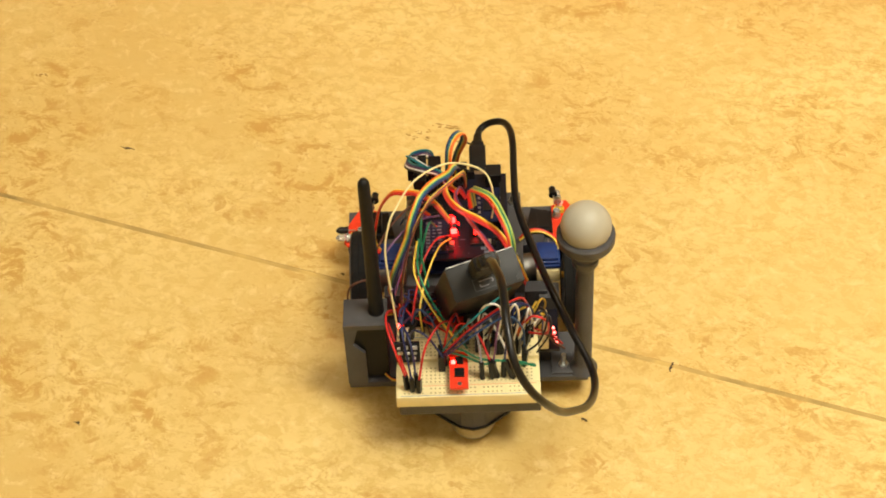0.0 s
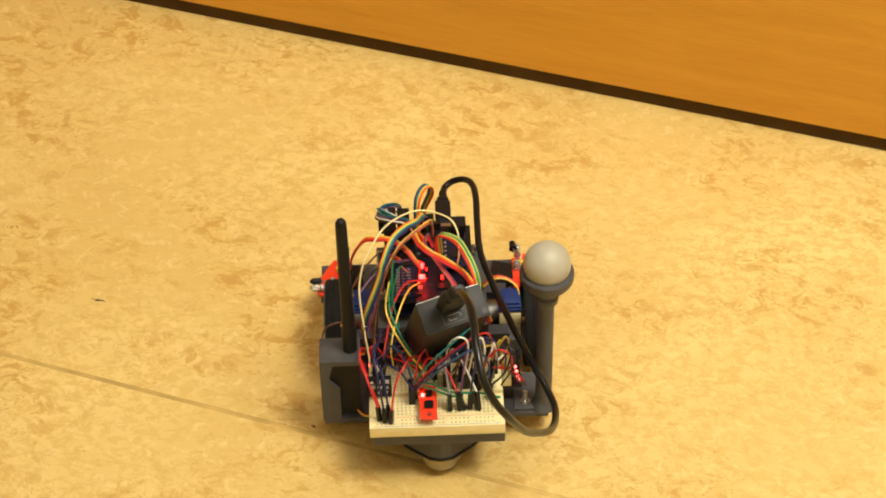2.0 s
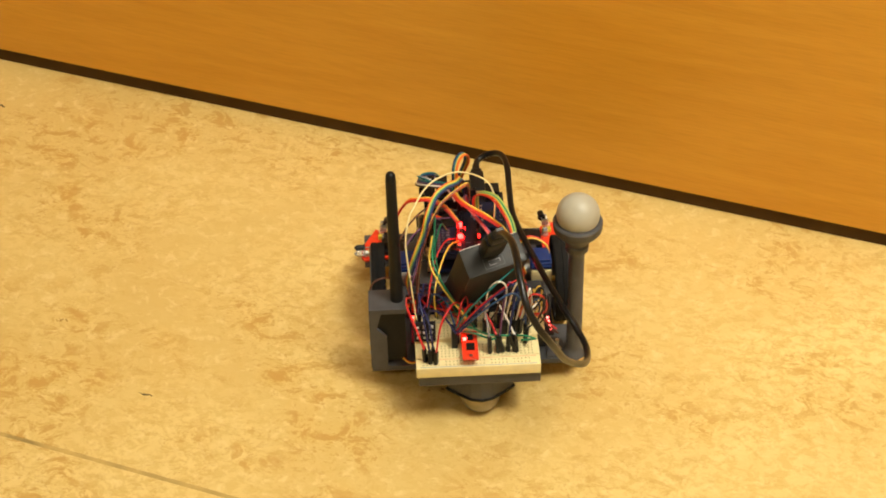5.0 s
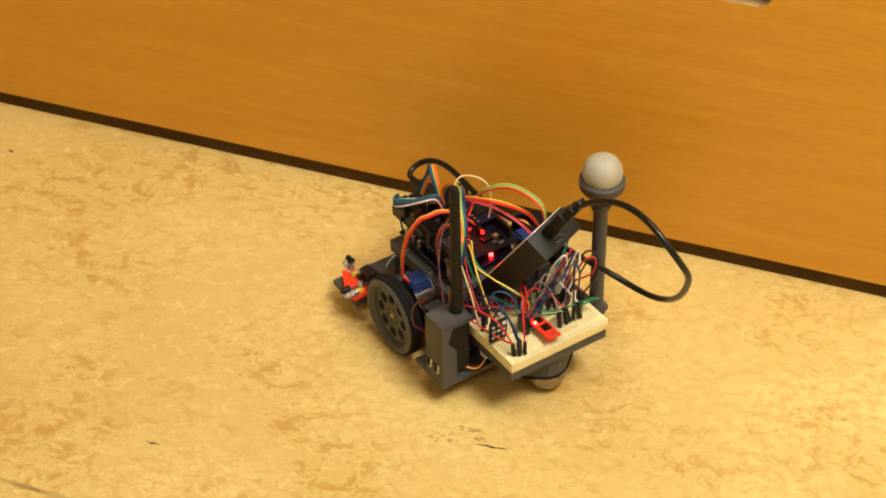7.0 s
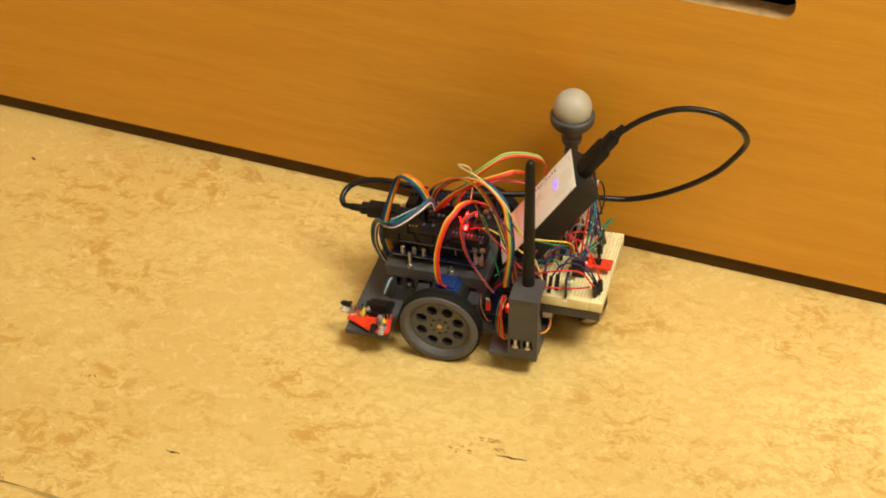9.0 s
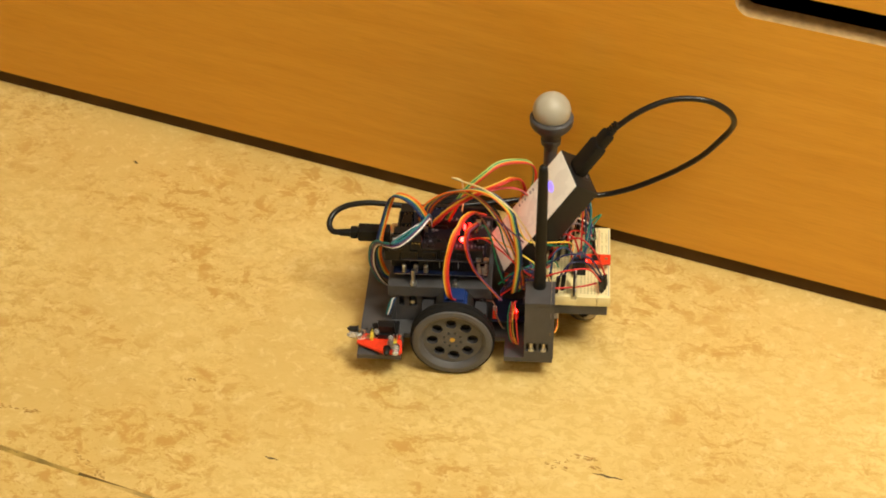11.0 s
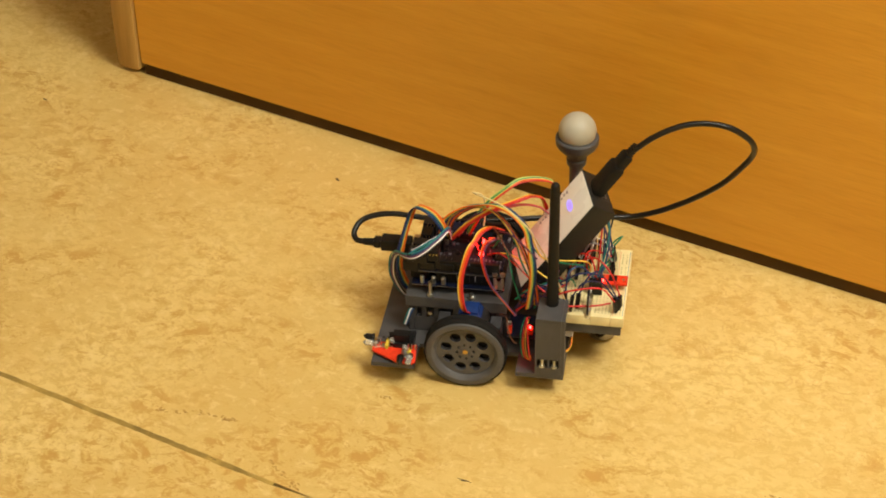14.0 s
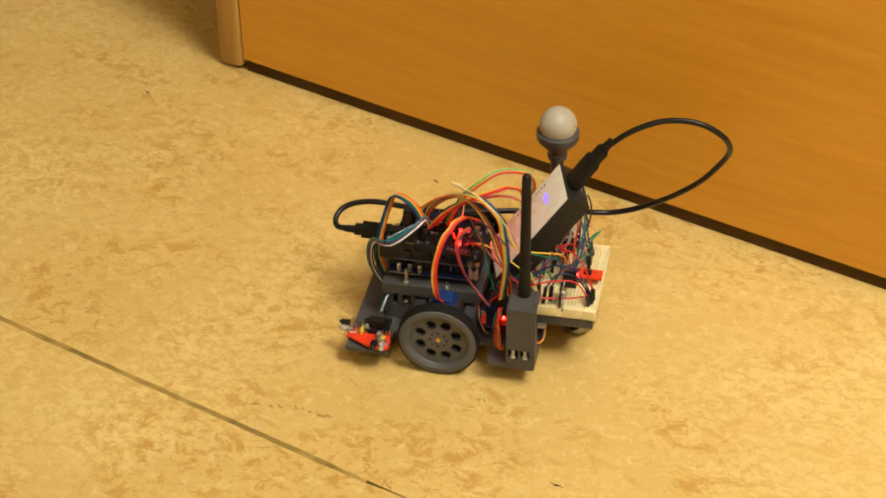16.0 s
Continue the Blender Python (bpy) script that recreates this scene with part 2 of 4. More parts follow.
STEEL = material("zinc_steel", (0.52, 0.53, 0.52), 0.30, metal=1.0, vary=0.12, scale=500)
BALL = material("steel_ball", (0.30, 0.27, 0.21), 0.32, metal=1.0, vary=0.15, scale=120)
MOTOR_STEEL = material("dull_motor_steel", (0.20, 0.19, 0.175), 0.45, metal=1.0, vary=0.15, scale=300)
BRASS = material("brass", (0.62, 0.42, 0.12), 0.35, metal=1.0)
GOLD = material("gilt_pin", (0.7, 0.52, 0.2), 0.3, metal=1.0)
CREAM = material("cream_breadboard", (0.75, 0.645, 0.345), 0.45, vary=0.06, scale=120)
HOLE = material("socket_hole", (0.36, 0.295, 0.16), 0.8)
LINE_BLUE = material("pale_blue_line", (0.30, 0.34, 0.36), 0.6)
LINE_RED = material("pale_red_line", (0.70, 0.36, 0.20), 0.6)
PCB_BLUE = material("blue_circuit_board", (0.005, 0.0085, 0.028), 0.4, spec=0.3, vary=0.3, scale=250)
PCB_BLACK = material("black_circuit_board", (0.007, 0.007, 0.013), 0.35, spec=0.3, vary=0.3, scale=250)
PCB_RED = material("red_circuit_board", (0.68, 0.040, 0.012), 0.38, vary=0.15, scale=300)
PRINT = material("white_board_print", (0.55, 0.55, 0.56), 0.6)
MOTOR_BLUE = material("blue_motor_cover", (0.008, 0.028, 0.135), 0.4, vary=0.15, scale=200)
WHITE_CARD = material("white_gloss_plastic", (0.78, 0.755, 0.69), 0.28, vary=0.02, scale=60)
OPAL = material("opal_bulb", (0.385, 0.358, 0.278), 0.42, vary=0.04, scale=80)
OPAL.node_tree.nodes["Principled BSDF"].inputs["Subsurface Weight"].default_value = 0.15
OPAL.node_tree.nodes["Principled BSDF"].inputs["Subsurface Radius"].default_value = (0.004, 0.004, 0.004)
CLEAR = material("clear_resin", (0.9, 0.9, 0.88), 0.08)
CLEAR.node_tree.nodes["Principled BSDF"].inputs["Transmission Weight"].default_value = 0.75
YELLOW_PIN = material("yellow_pin_strip", (0.70, 0.55, 0.06), 0.45)
PIN_PINK = material("pale_solder_strip", (0.75, 0.38, 0.30), 0.4)
LED_RED = material("lit_red_led", (0.6, 0.02, 0.01), 0.3, emit=(1.0, 0.003, 0.0024), power=75)
LED_CORE = material("bright_red_led", (0.9, 0.3, 0.2), 0.3, emit=(1.0, 0.006, 0.005), power=65)
# for dim lamps, and for red lamp light put onto pins as glow
DIM_RED_GLOW = material("dim_red_glow", (0.6, 0.02, 0.01), 0.3, emit=(1.0, 0.004, 0.003), power=14)
LED_PALE = material("pink_red_led", (0.8, 0.3, 0.28), 0.3, emit=(1.0, 0.10, 0.08), power=5)
LED_BLUE = material("lit_blue_led", (0.3, 0.2, 0.9), 0.3, emit=(0.13, 0.09, 1.0), power=1.5)
# weak glow that paints the soft halo round the blue lamp
LED_BLUE_HALO = material("blue_lamp_halo", (0.5, 0.45, 0.8), 0.3, emit=(0.32, 0.24, 0.9), power=0.45)

WIRE_COLOURS = dict(
    red=(0.55, 0.022, 0.02), orange=(0.72, 0.14, 0.012), yellow=(0.74, 0.52, 0.07), green=(0.01, 0.20, 0.10), blue=(0.016, 0.055, 0.15),
    navy=(0.012, 0.018, 0.085), purple=(0.12, 0.045, 0.12), white=(0.74, 0.72, 0.68), grey=(0.26, 0.25, 0.27), brown=(0.10, 0.035, 0.018), black=(0.014, 0.013, 0.014), teal=(0.008, 0.16, 0.17), lime=(0.42, 0.55, 0.12), pink=(0.55, 0.10, 0.10), cream=(0.72, 0.62, 0.32),
)
WIRE = {k: material("wire_" + k, c, 0.4) for k, c in WIRE_COLOURS.items()}


# ---- mesh helpers; robot shapes are given in millimetres ----
MM = 0.001


def part(name, bm, mat, parent=None, label="", smooth=None):
    me = bpy.data.meshes.new(name)
    bmesh.ops.recalc_face_normals(bm, faces=bm.faces)
    bm.to_mesh(me)
    bm.free()
    if smooth is not None:
        me.polygons.foreach_set("use_smooth", [True] * len(me.polygons))
        me.set_sharp_from_angle(angle=radians(smooth))
    me.materials.append(mat)
    ob = new(name, me)
    ob.parent = parent
    if label:
        tagged(ob, label)
    return ob


def box(bm, x0, x1, y0, y1, z0, z1, bevel=0.0, m=None, u=MM):
    geom = bmesh.ops.create_cube(bm, size=1.0)
    vs = geom["verts"]
    for v in vs:
        v.co = Vector(((x0 + x1) / 2 + v.co.x * (x1 - x0), (y0 + y1) / 2 + v.co.y * (y1 - y0), (z0 + z1) / 2 + v.co.z * (z1 - z0))) * u
    if bevel:
        es = list({e for v in vs for e in v.link_edges})
        out = bmesh.ops.bevel(bm, geom=es, offset=bevel * u, segments=2, affect="EDGES", profile=0.6)
        vs = list({v for f in out["faces"] for v in f.verts} | {v for v in vs if v.is_valid})
    if m is not None:
        bmesh.ops.transform(bm, matrix=m, verts=vs)
    return bm


def lathe(bm, profile, centre, axis="z", seg=32, u=MM, closed=True):
    """A turned shape: profile rows of (radius, height) along the axis."""
    rings = []
    for r, h in profile:
        ring = []
        for k in range(seg):
            a = 2 * math.pi * k / seg
            p = (r * math.cos(a), r * math.sin(a), h)
            p = p if axis == "z" else (p[2], p[0], p[1]) if axis == "x" else (p[1], p[2], p[0])
            ring.append(bm.verts.new(Vector([(p[i] + centre[i]) * u for i in range(3)])))
        rings.append(ring)
    for a, b in zip(rings, rings[1:]):
        for k in range(seg):
            bm.faces.new((a[k], a[(k + 1) % seg], b[(k + 1) % seg], b[k]))
    if closed:
        for ring in (rings[0], rings[-1]):
            if (ring[0].co - ring[seg // 2].co).length > 1e-7:
                bm.faces.new(ring)
    return bm


def rod(bm, p, q, r0, r1=None, seg=12, u=MM):
    r1 = r0 if r1 is None else r1
    p, q = Vector(p) * u, Vector(q) * u
    turn = (q - p).to_track_quat("Z", "Y").to_matrix()
    rings = []
    for at, r in ((p, r0), (q, r1)):
        rings.append([bm.verts.new(at + turn @ Vector((r * u * math.cos(2 * math.pi * k / seg), r * u * math.sin(2 * math.pi * k / seg), 0))) for k in range(seg)])
    for k in range(seg):
        bm.faces.new((rings[0][k], rings[0][(k + 1) % seg], rings[1][(k + 1) % seg], rings[1][k]))
    bm.faces.new(rings[0])
    bm.faces.new(rings[1])
    return bm


def prism(bm, outline, a, b, axis="z", u=MM):
    """An outline of two coordinates, drawn out from a to b along an axis (z: x,y; y: x,z; x: y,z)."""
    def at(p, h):
        return Vector((p[0], p[1], h) if axis == "z" else (p[0], h, p[1]) if axis == "y" else (h, p[0], p[1])) * u
    lo, hi = [bm.verts.new(at(p, a)) for p in outline], [bm.verts.new(at(p, b)) for p in outline]
    n = len(outline)
    bm.faces.new(lo)
    bm.faces.new(hi)
    for k in range(n):
        bm.faces.new((lo[k], lo[(k + 1) % n], hi[(k + 1) % n], hi[k]))
    return bm


def smooth_path(points, steps=8):
    """A curve through the points."""
    p = [Vector(q) for q in points]
    p = [p[0] * 2 - p[1], *p, p[-1] * 2 - p[-2]]
    out = []
    for a, b, c, d in zip(p, p[1:], p[2:], p[3:]):
        for k in range(steps):
            t = k / steps
            out.append(0.5 * (2 * b + (c - a) * t + (2 * a - 5 * b + 4 * c - d) * t * t + (3 * b - a - 3 * c + d) * t ** 3))
    out.append(p[-2])
    return out


def tube(bm, path, r, seg=8, u=MM):
    """A round sheath along a path."""
    n = len(path)
    rings, up = [], Vector((0.3, 0.2, 1)).normalized()
    for k, q in enumerate(path):
        way = (path[min(k + 1, n - 1)] - path[max(k - 1, 0)]).normalized()
        side = way.cross(up)
        side = side.normalized() if side.length > 1e-4 else Vector((1, 0, 0))
        up = side.cross(way).normalized()
        rings.append([bm.verts.new((q + side * r * math.cos(2 * math.pi * j / seg) + up * r * math.sin(2 * math.pi * j / seg)) * u) for j in range(seg)])
    for a, b in zip(rings, rings[1:]):
        for j in range(seg):
            bm.faces.new((a[j], a[(j + 1) % seg], b[(j + 1) % seg], b[j]))
    bm.faces.new(rings[0])
    bm.faces.new(rings[-1])
    return bm


# ---- the room ----
def floor_and_room():
    def seam(x):
        return -0.4010 - 0.0155 * (x - 0.0535)

    bm = bmesh.new()
    prism(bm, [(-2.4, seam(-2.4) + 0.0017), (2.6, seam(2.6) + 0.0017), (2.6, 1.6), (-2.4, 1.6)], -0.003, 0.0, u=1)
    floor = tagged(part("floor", bm, LINO), "yellow marbled linoleum floor with a dirty straight joint", "floor", kind="structure")
    bm = bmesh.new()
    prism(bm, [(-2.4, -3.6), (2.6, -3.6), (2.6, seam(2.6) - 0.0017), (-2.4, seam(-2.4) - 0.0017)], -0.003, 0.0, u=1)
    part("linoleum_sheet", bm, LINO, floor)
    # the dirty stretch has spread unevenly over both edges of the joint
    rr = random.Random(31)
    bm = bmesh.new()
    rows = []
    for k in range(431):
        x = -2.4 + 0.005 * k
        lo, hi = rr.uniform(0.0019, 0.0027), rr.uniform(0.0019, 0.0026)
        fade = 1.0 if k < 425 else 0.7
        rows.append([bm.verts.new((x, seam(x) + o * fade, z)) for o, z in ((-lo, 0.0), (-lo * 0.8, 0.0003), (hi * 0.8, 0.0003), (hi, 0.0))])
    for q, r in zip(rows, rows[1:]):
        for j in range(3):
            bm.faces.new((q[j], q[j + 1], r[j + 1], r[j]))
    part("joint_filler", bm, LINO_EDGE, floor, "dark dirt in the linoleum joint")
    bm = bmesh.new()
    prism(bm, [(-0.26, seam(-0.26) - 0.0017), (2.6, seam(2.6) - 0.0017), (2.6, seam(2.6) + 0.0017), (-0.21, seam(-0.21) + 0.0017)], -0.003, -0.0003, u=1)
    part("joint_filler", bm, LINO_EDGE_CLEAN, floor, "brown filler in the cleaner stretch of the joint")
    # added walls out of view close the room and bounce warm light
    for name, b in (("wall_north", (-2.5, 2.7, 1.6, 1.7)), ("wall_south", (-2.5, 2.7, -3.7, -3.6)), ("wall_west", (-2.5, -2.4, -3.6, 1.6)), ("wall_east", (2.6, 2.7, -3.6, 1.6))):
        bm = bmesh.new()
        box(bm, *b, -0.003, 2.4, u=1)
        tagged(part(name, bm, WALL), "plain wall added out of view, sand-coloured to warm the bounced light", "wall", kind="structure")
    bm = bmesh.new()
    box(bm, -2.5, 2.7, -3.7, 1.7, 2.4, 2.5, u=1)
    tagged(part("ceiling", bm, CEIL), "plain pale cream ceiling added out of view", "ceiling", kind="structure")
    # unseen fittings for the area lamps; the third belongs to the added fill
    for x, y, sx, sy in ((1.18, -0.60, 0.8, 0.8), (0.05, -0.10, 0.5, 0.5), (0.20, -2.4, 1.2, 0.15)):
        bm = bmesh.new()
        box(bm, x - sx / 2 - 0.02, x + sx / 2 + 0.02, y - sy / 2 - 0.02, y + sy / 2 + 0.02, 2.375, 2.4, 0.004, u=1)
        lamp = tagged(part("unseen_ceiling_light", bm, CEIL), "flat white ceiling light added out of view", "ceiling light")
        bm = bmesh.new()
        box(bm, x - sx / 2, x + sx / 2, y - sy / 2, y + sy / 2, 2.367, 2.375, u=1)
        part("diffuser", bm, GLOW, lamp, "glowing opal diffuser")


def cabinet():
    """A low beech cabinet: a wide drawer front with a slot handle, a corner post and a dark gap below."""
    ob = tagged(new("cabinet"), "low beech cabinet with an orange-brown veneered front and slot handle", "cabinet")
    ob.matrix_basis = pose(0, -0.0043, 0, 0, 0, -0.55)
    x0, x1, z0, z1, thick = -0.6465, 0.3695, 0.0132, 0.42, 0.019
    sx0, sx1, sz0, sz1 = 0.0893, 0.2133, 0.2343, 0.2590
    bm = bmesh.new()
    r, n = 0.0120, 8
    hole = []
    for cx, cz, a0 in ((sx1 - r, sz1 - r, 0), (sx0 + r, sz1 - r, 90), (sx0 + r, sz0 + r, 180), (sx1 - r, sz0 + r, 270)):
        hole += [(cx + r * math.cos(radians(a0 + 90 * k / n)), cz + r * math.sin(radians(a0 + 90 * k / n))) for k in range(n + 1)]
    outer = []
    for px, pz in hole:
        dx, dz = px - (sx0 + sx1) / 2, pz - (sz0 + sz1) / 2
        outer.append((x1 if dx > 0 else x0, z1 if dz > 0 else z0))
    for y in (0.0, thick):
        hv = [bm.verts.new((px, y, pz)) for px, pz in hole]
        cs = {c: bm.verts.new((c[0], y, c[1])) for c in ((x0, z0), (x1, z0), (x1, z1), (x0, z1))}
        m = len(hole)
        for k in range(m):
            a, b = outer[k], outer[(k + 1) % m]
            fs = [hv[k], cs[a]] + ([cs[b]] if b != a else []) + [hv[(k + 1) % m]]
            bm.faces.new(fs)
        if y == 0.0:
            front, fc = hv, cs
        else:
            for k in range(m):
                bm.faces.new((front[k], front[(k + 1) % m], hv[(k + 1) % m], hv[k])).material_index = 1
            ring = [(x0, z0), (x1, z0), (x1, z1), (x0, z1)]
            for a, b in zip(ring, ring[1:] + ring[:1]):
                bm.faces.new((fc[a], fc[b], cs[b], cs[a]))
    front_panel = part("drawer_front", bm, VENEER, ob, "orange-brown beech veneer front with a rounded handle slot")
    front_panel.data.materials.append(CHIPBOARD)
    for p in (-0.6740, 0.3712):
        bm = bmesh.new()
        box(bm, p, p + 0.0265, -0.004, 0.045, 0.0030, 0.42, 0.0075, u=1)
        part("corner_post", bm, BEECH, ob, "paler solid beech post with a rounded edge", smooth=40)
        bm = bmesh.new()
        lathe(bm, [(0.010, 0.0), (0.011, 0.001), (0.011, 0.0032)], (p + 0.014, 0.02, 0), seg=20, u=1)
        part("glide_foot", bm, INNER, ob, "dark glide under the post")
        bm = bmesh.new()
        box(bm, p + 0.004, p + 0.0225, 0.0455, 0.52, 0.001, 0.42, 0.001, u=1)
        part("side_panel", bm, BEECH, ob)
    bm = bmesh.new()
    box(bm, -0.69, 0.414, -0.012, 0.53, 0.421, 0.443, 0.002, u=1)
    part("top_board", bm, VENEER, ob)
    bm = bmesh.new()
    box(bm, -0.651, 0.3748, 0.5, 0.515, 0.002, 0.42, u=1)
    part("back_board", bm, INNER, ob)
    bm = bmesh.new()
    box(bm, -0.651, 0.3748, 0.020, 0.499, 0.0132, 0.024, u=1)
    part("bottom_board", bm, INNER, ob)
    # added strip: its dark colour stands for the shade under the front
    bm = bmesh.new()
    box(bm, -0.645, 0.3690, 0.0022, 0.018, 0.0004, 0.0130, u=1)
    part("shade_strip", bm, GAP_SHADE, ob, "dark strip put in for the shade of the gap")
    for z in (0.205, 0.30):
        bm = bmesh.new()
        box(bm, -0.651, 0.3748, 0.1, 0.49, z, z + 0.01, u=1)
        part("inner_shelf", bm, INNER, ob)


floor_and_room()
cabinet()


# ---- the robot, in millimetres about the middle of its axle on the floor; +y is its tail, -y its breadboard ----
robot = tagged(new("robot"), "small two-wheeled grey printed robot with breadboard and tangled wires", "robot")


def put(name, mat, shape, parent=robot, label="", smooth=None):
    bm = bmesh.new()
    shape(bm)
    return part(name, bm, mat, parent, label, smooth)


put("chassis_plate", GREY, lambda bm: prism(bm, [(-71.6, -73.5), (72, -73.5), (72, -38), (50, -38), (50, 37.5), (75, 37.5), (75, 70), (-75, 70), (-75, 37.5), (-50, 37.5), (-50, -38), (-71.6, -38)], 16.6, 20.6), label="grey printed base plate with wheel cut-outs")
put("upper_deck", GREY, lambda bm: box(bm, -36, 36, -27, 50, 45, 55, 0.8), label="grey printed deck under the circuit boards")
put("rear_wall", GREY, lambda bm: box(bm, -34, 34, 44.2, 48, 20.7, 44.9, 0.4), label="grey printed wall carrying the deck")
put("side_wall", GREY, lambda bm: (box(bm, -34, -30, 6, 44, 20.7, 34.0, 0.3), *(box(bm, -34, -30, y0, y1, 34.0, 44.9) for y0, y1 in ((6, 10), (16, 19.5), (25, 28.5), (34.5, 38), (42, 44)))), label="grey printed wall with openings")
put("inner_wall", GREY_DARK, lambda bm: box(bm, -27, -24, 6, 44, 20.7, 44.9))
put("wall_bolt", STEEL, lambda bm: rod(bm, (-36, 31.5, 39.5), (-28, 31.5, 39.5), 1.6), smooth=30)
put("deck_support", GREY_DARK, lambda bm: (box(bm, -30, 30, -18, -12, 20.7, 44.9, 0.4), box(bm, 30, 34, 8, 43.9, 20.7, 44.9, 0.4)))
for x, y, tall in ((-33.5, 31, 68.5), (-33.5, 0, 60), (31, 40, 61.6), (31, -10, 61.6)):
    bolt = put("deck_bolt", STEEL, lambda bm: (rod(bm, (x, y, 55.1), (x, y, tall), 1.5), rod(bm, (x, y, 55.1), (x, y, 57.4), 2.9, seg=6)), smooth=30)

for x in (-68, -61, -54, 54, 61, 68):
    for y in (61.5, 65.5):
        if abs(x) < 60 or y > 65:
            put("plate_hole", BLACK_MATT, lambda bm: rod(bm, (x * 0.86, y, 20.62), (x * 0.86, y, 20.8), 1.1, seg=10), label="small dark hole in the plate")

# wheels with motors
wheels = {}


def wheel(side):
    """A printed wheel about its own hub: eight large and eight small holes, with a rubber tyre."""
    bm = bmesh.new()
    s = side
    seg = 64
    # rim ring and recessed web
    lathe(bm, [(29.2, -2.8 * s), (29.6, 6.3 * s), (29.2, 7.0 * s), (28.6, 7.3 * s), (25.0, 7.3 * s), (22.8, 5.6 * s), (21.8, 3.6 * s), (21.8, -1.5 * s)], (0, 0, 0), "x", seg, closed=False)
    hubs = part("wheel", bm, RIM, robot, "grey printed wheel with round holes and a black tyre", smooth=35)
    bm = bmesh.new()
    holes = [(14.8, 4.15, 22.5 + 45 * k) for k in range(8)] + [(6.3, 1.0, 45 * k) for k in range(8)]
    # the web is a grid of small faces from which the holes are left out
    def inside(y, z):
        return any(math.hypot(y - rr * math.cos(radians(a)), z - rr * math.sin(radians(a))) < hr for rr, hr, a in holes)
    cache = {}

    def vert(y, z, x):
        key = (round(y, 3), round(z, 3), x)
        if key not in cache:
            cache[key] = bm.verts.new(Vector((x, y, z)) * MM)
        return cache[key]
    rows = [(1.9 + (21.9 - 1.9) * k / 40) for k in range(41)]
    m = 160
    keep = {}
    for i in range(40):
        for k in range(m):
            rc, ac = (rows[i] + rows[i + 1]) / 2, 2 * math.pi * (k + 0.5) / m
            keep[i, k] = not inside(rc * math.cos(ac), rc * math.sin(ac))

    def at(i, k):
        return rows[i] * math.cos(2 * math.pi * k / m), rows[i] * math.sin(2 * math.pi * k / m)
    out, back = 3.4 * s, -0.6 * s
    for (i, k), k_on in keep.items():
        if not k_on:
            continue
        c = [at(i, k), at(i + 1, k), at(i + 1, (k + 1) % m), at(i, (k + 1) % m)]
        bm.faces.new([vert(*q, out) for q in c])
        for (di, dk), (a, b) in (((-1, 0), (0, 3)), ((1, 0), (1, 2)), ((0, -1), (0, 1)), ((0, 1), (3, 2))):
            j = (i + di, (k + dk) % m)
            if j in keep and not keep[j]:
                bm.faces.new((vert(*c[a], out), vert(*c[b], out), vert(*c[b], back), vert(*c[a], back)))
    web = part("wheel_web", bm, RIM, hubs)
    bm = bmesh.new()
    lathe(bm, [(28.9, -3.4 * s), (30.6, -3.5 * s), (31.1, -2.8 * s), (31.2, -2.0 * s), (31.2, 1.2 * s), (30.8, 1.5 * s), (30.8, 2.1 * s), (31.2, 2.4 * s), (31.2, 4.4 * s), (31.0, 5.6 * s), (30.5, 6.2 * s), (29.65, 6.25 * s)], (0, 0, 0), "x", seg, closed=False)
    part("tyre", bm, RUBBER, hubs, "black rubber tyre", smooth=40)
    # added black disc, so that the wheel holes look shaded inside
    bm = bmesh.new()
    lathe(bm, [(21.7, -1.8 * s), (21.7, -1.2 * s)], (0, 0, 0), "x", 48)
    part("hole_shade_disc", bm, BLACK_MATT, hubs, "dark disc added behind the holes for their shade")
    bm = bmesh.new()
    rod(bm, (-4 * s, 0, 0), (3.9 * s, 0, 0), 1.9, seg=16)
    part("axle_end", bm, BRASS, hubs, "brass axle end", smooth=40)
    hubs.matrix_basis = pose(0.0635 * s, 0, 0.0312)
    wheels[hubs] = s
    return hubs


for side in (-1, 1):
    wheel(side)
    mr, mz = (14, 41.0) if side < 0 else (9.5, 38.0)
    can = put("motor", MOTOR_STEEL, lambda bm: (lathe(bm, [(mr, 35 * side), (mr, 53.0 * side), (mr - 1.5, 54 * side), (5, 54.2 * side), (2.5, 58 * side)], (0, 0, mz), "x", 40), box(bm, *sorted((52 * side, 53 * side)), -21, 21, mz - 3.5, mz + 3.5)), label="round steel gear motor with a blue cover", smooth=35)
    cx, cy, ct = (-45.5, -0.5, 57.6) if side < 0 else (50.6, -4.0, 58.0)
    put("motor_cover", MOTOR_BLUE, lambda bm: (box(bm, cx - 7.6, cx + 7.6, cy - 8.2, cy + 8.2, 46.0 if side < 0 else 50.2, ct - 2.2, 0.8), box(bm, cx - 6.4, cx + 6.4, cy - 7.0, cy + 7.0, ct - 2.4, ct, 0.8), box(bm, cx - 7.2, cx + 7.2, cy - 9.2, cy - 8.1, ct - 6.5, ct - 4.4, 0.3)), can, "blue plastic motor cover", smooth=40)
    if side > 0:
        put("gearbox", CREAM, lambda bm: box(bm, 43.6, 58.0, -13.6, -12.6 + 10, 40.0, 50.0, 0.8), can, "cream gearbox face", smooth=40)
        put("motor_clamp", GREY, lambda bm: box(bm, 44.5, 57.0, -27, -14.2, 20.7, 40.0, 0.8), label="grey printed clamp")
    for y0, y1 in ((-24, -15.2), (15.2, 24)):
        put("motor_mount", GREY_DARK, lambda bm: box(bm, *sorted((36 * side, 50 * side)), y0, y1, 20.7, 43, 0.5))

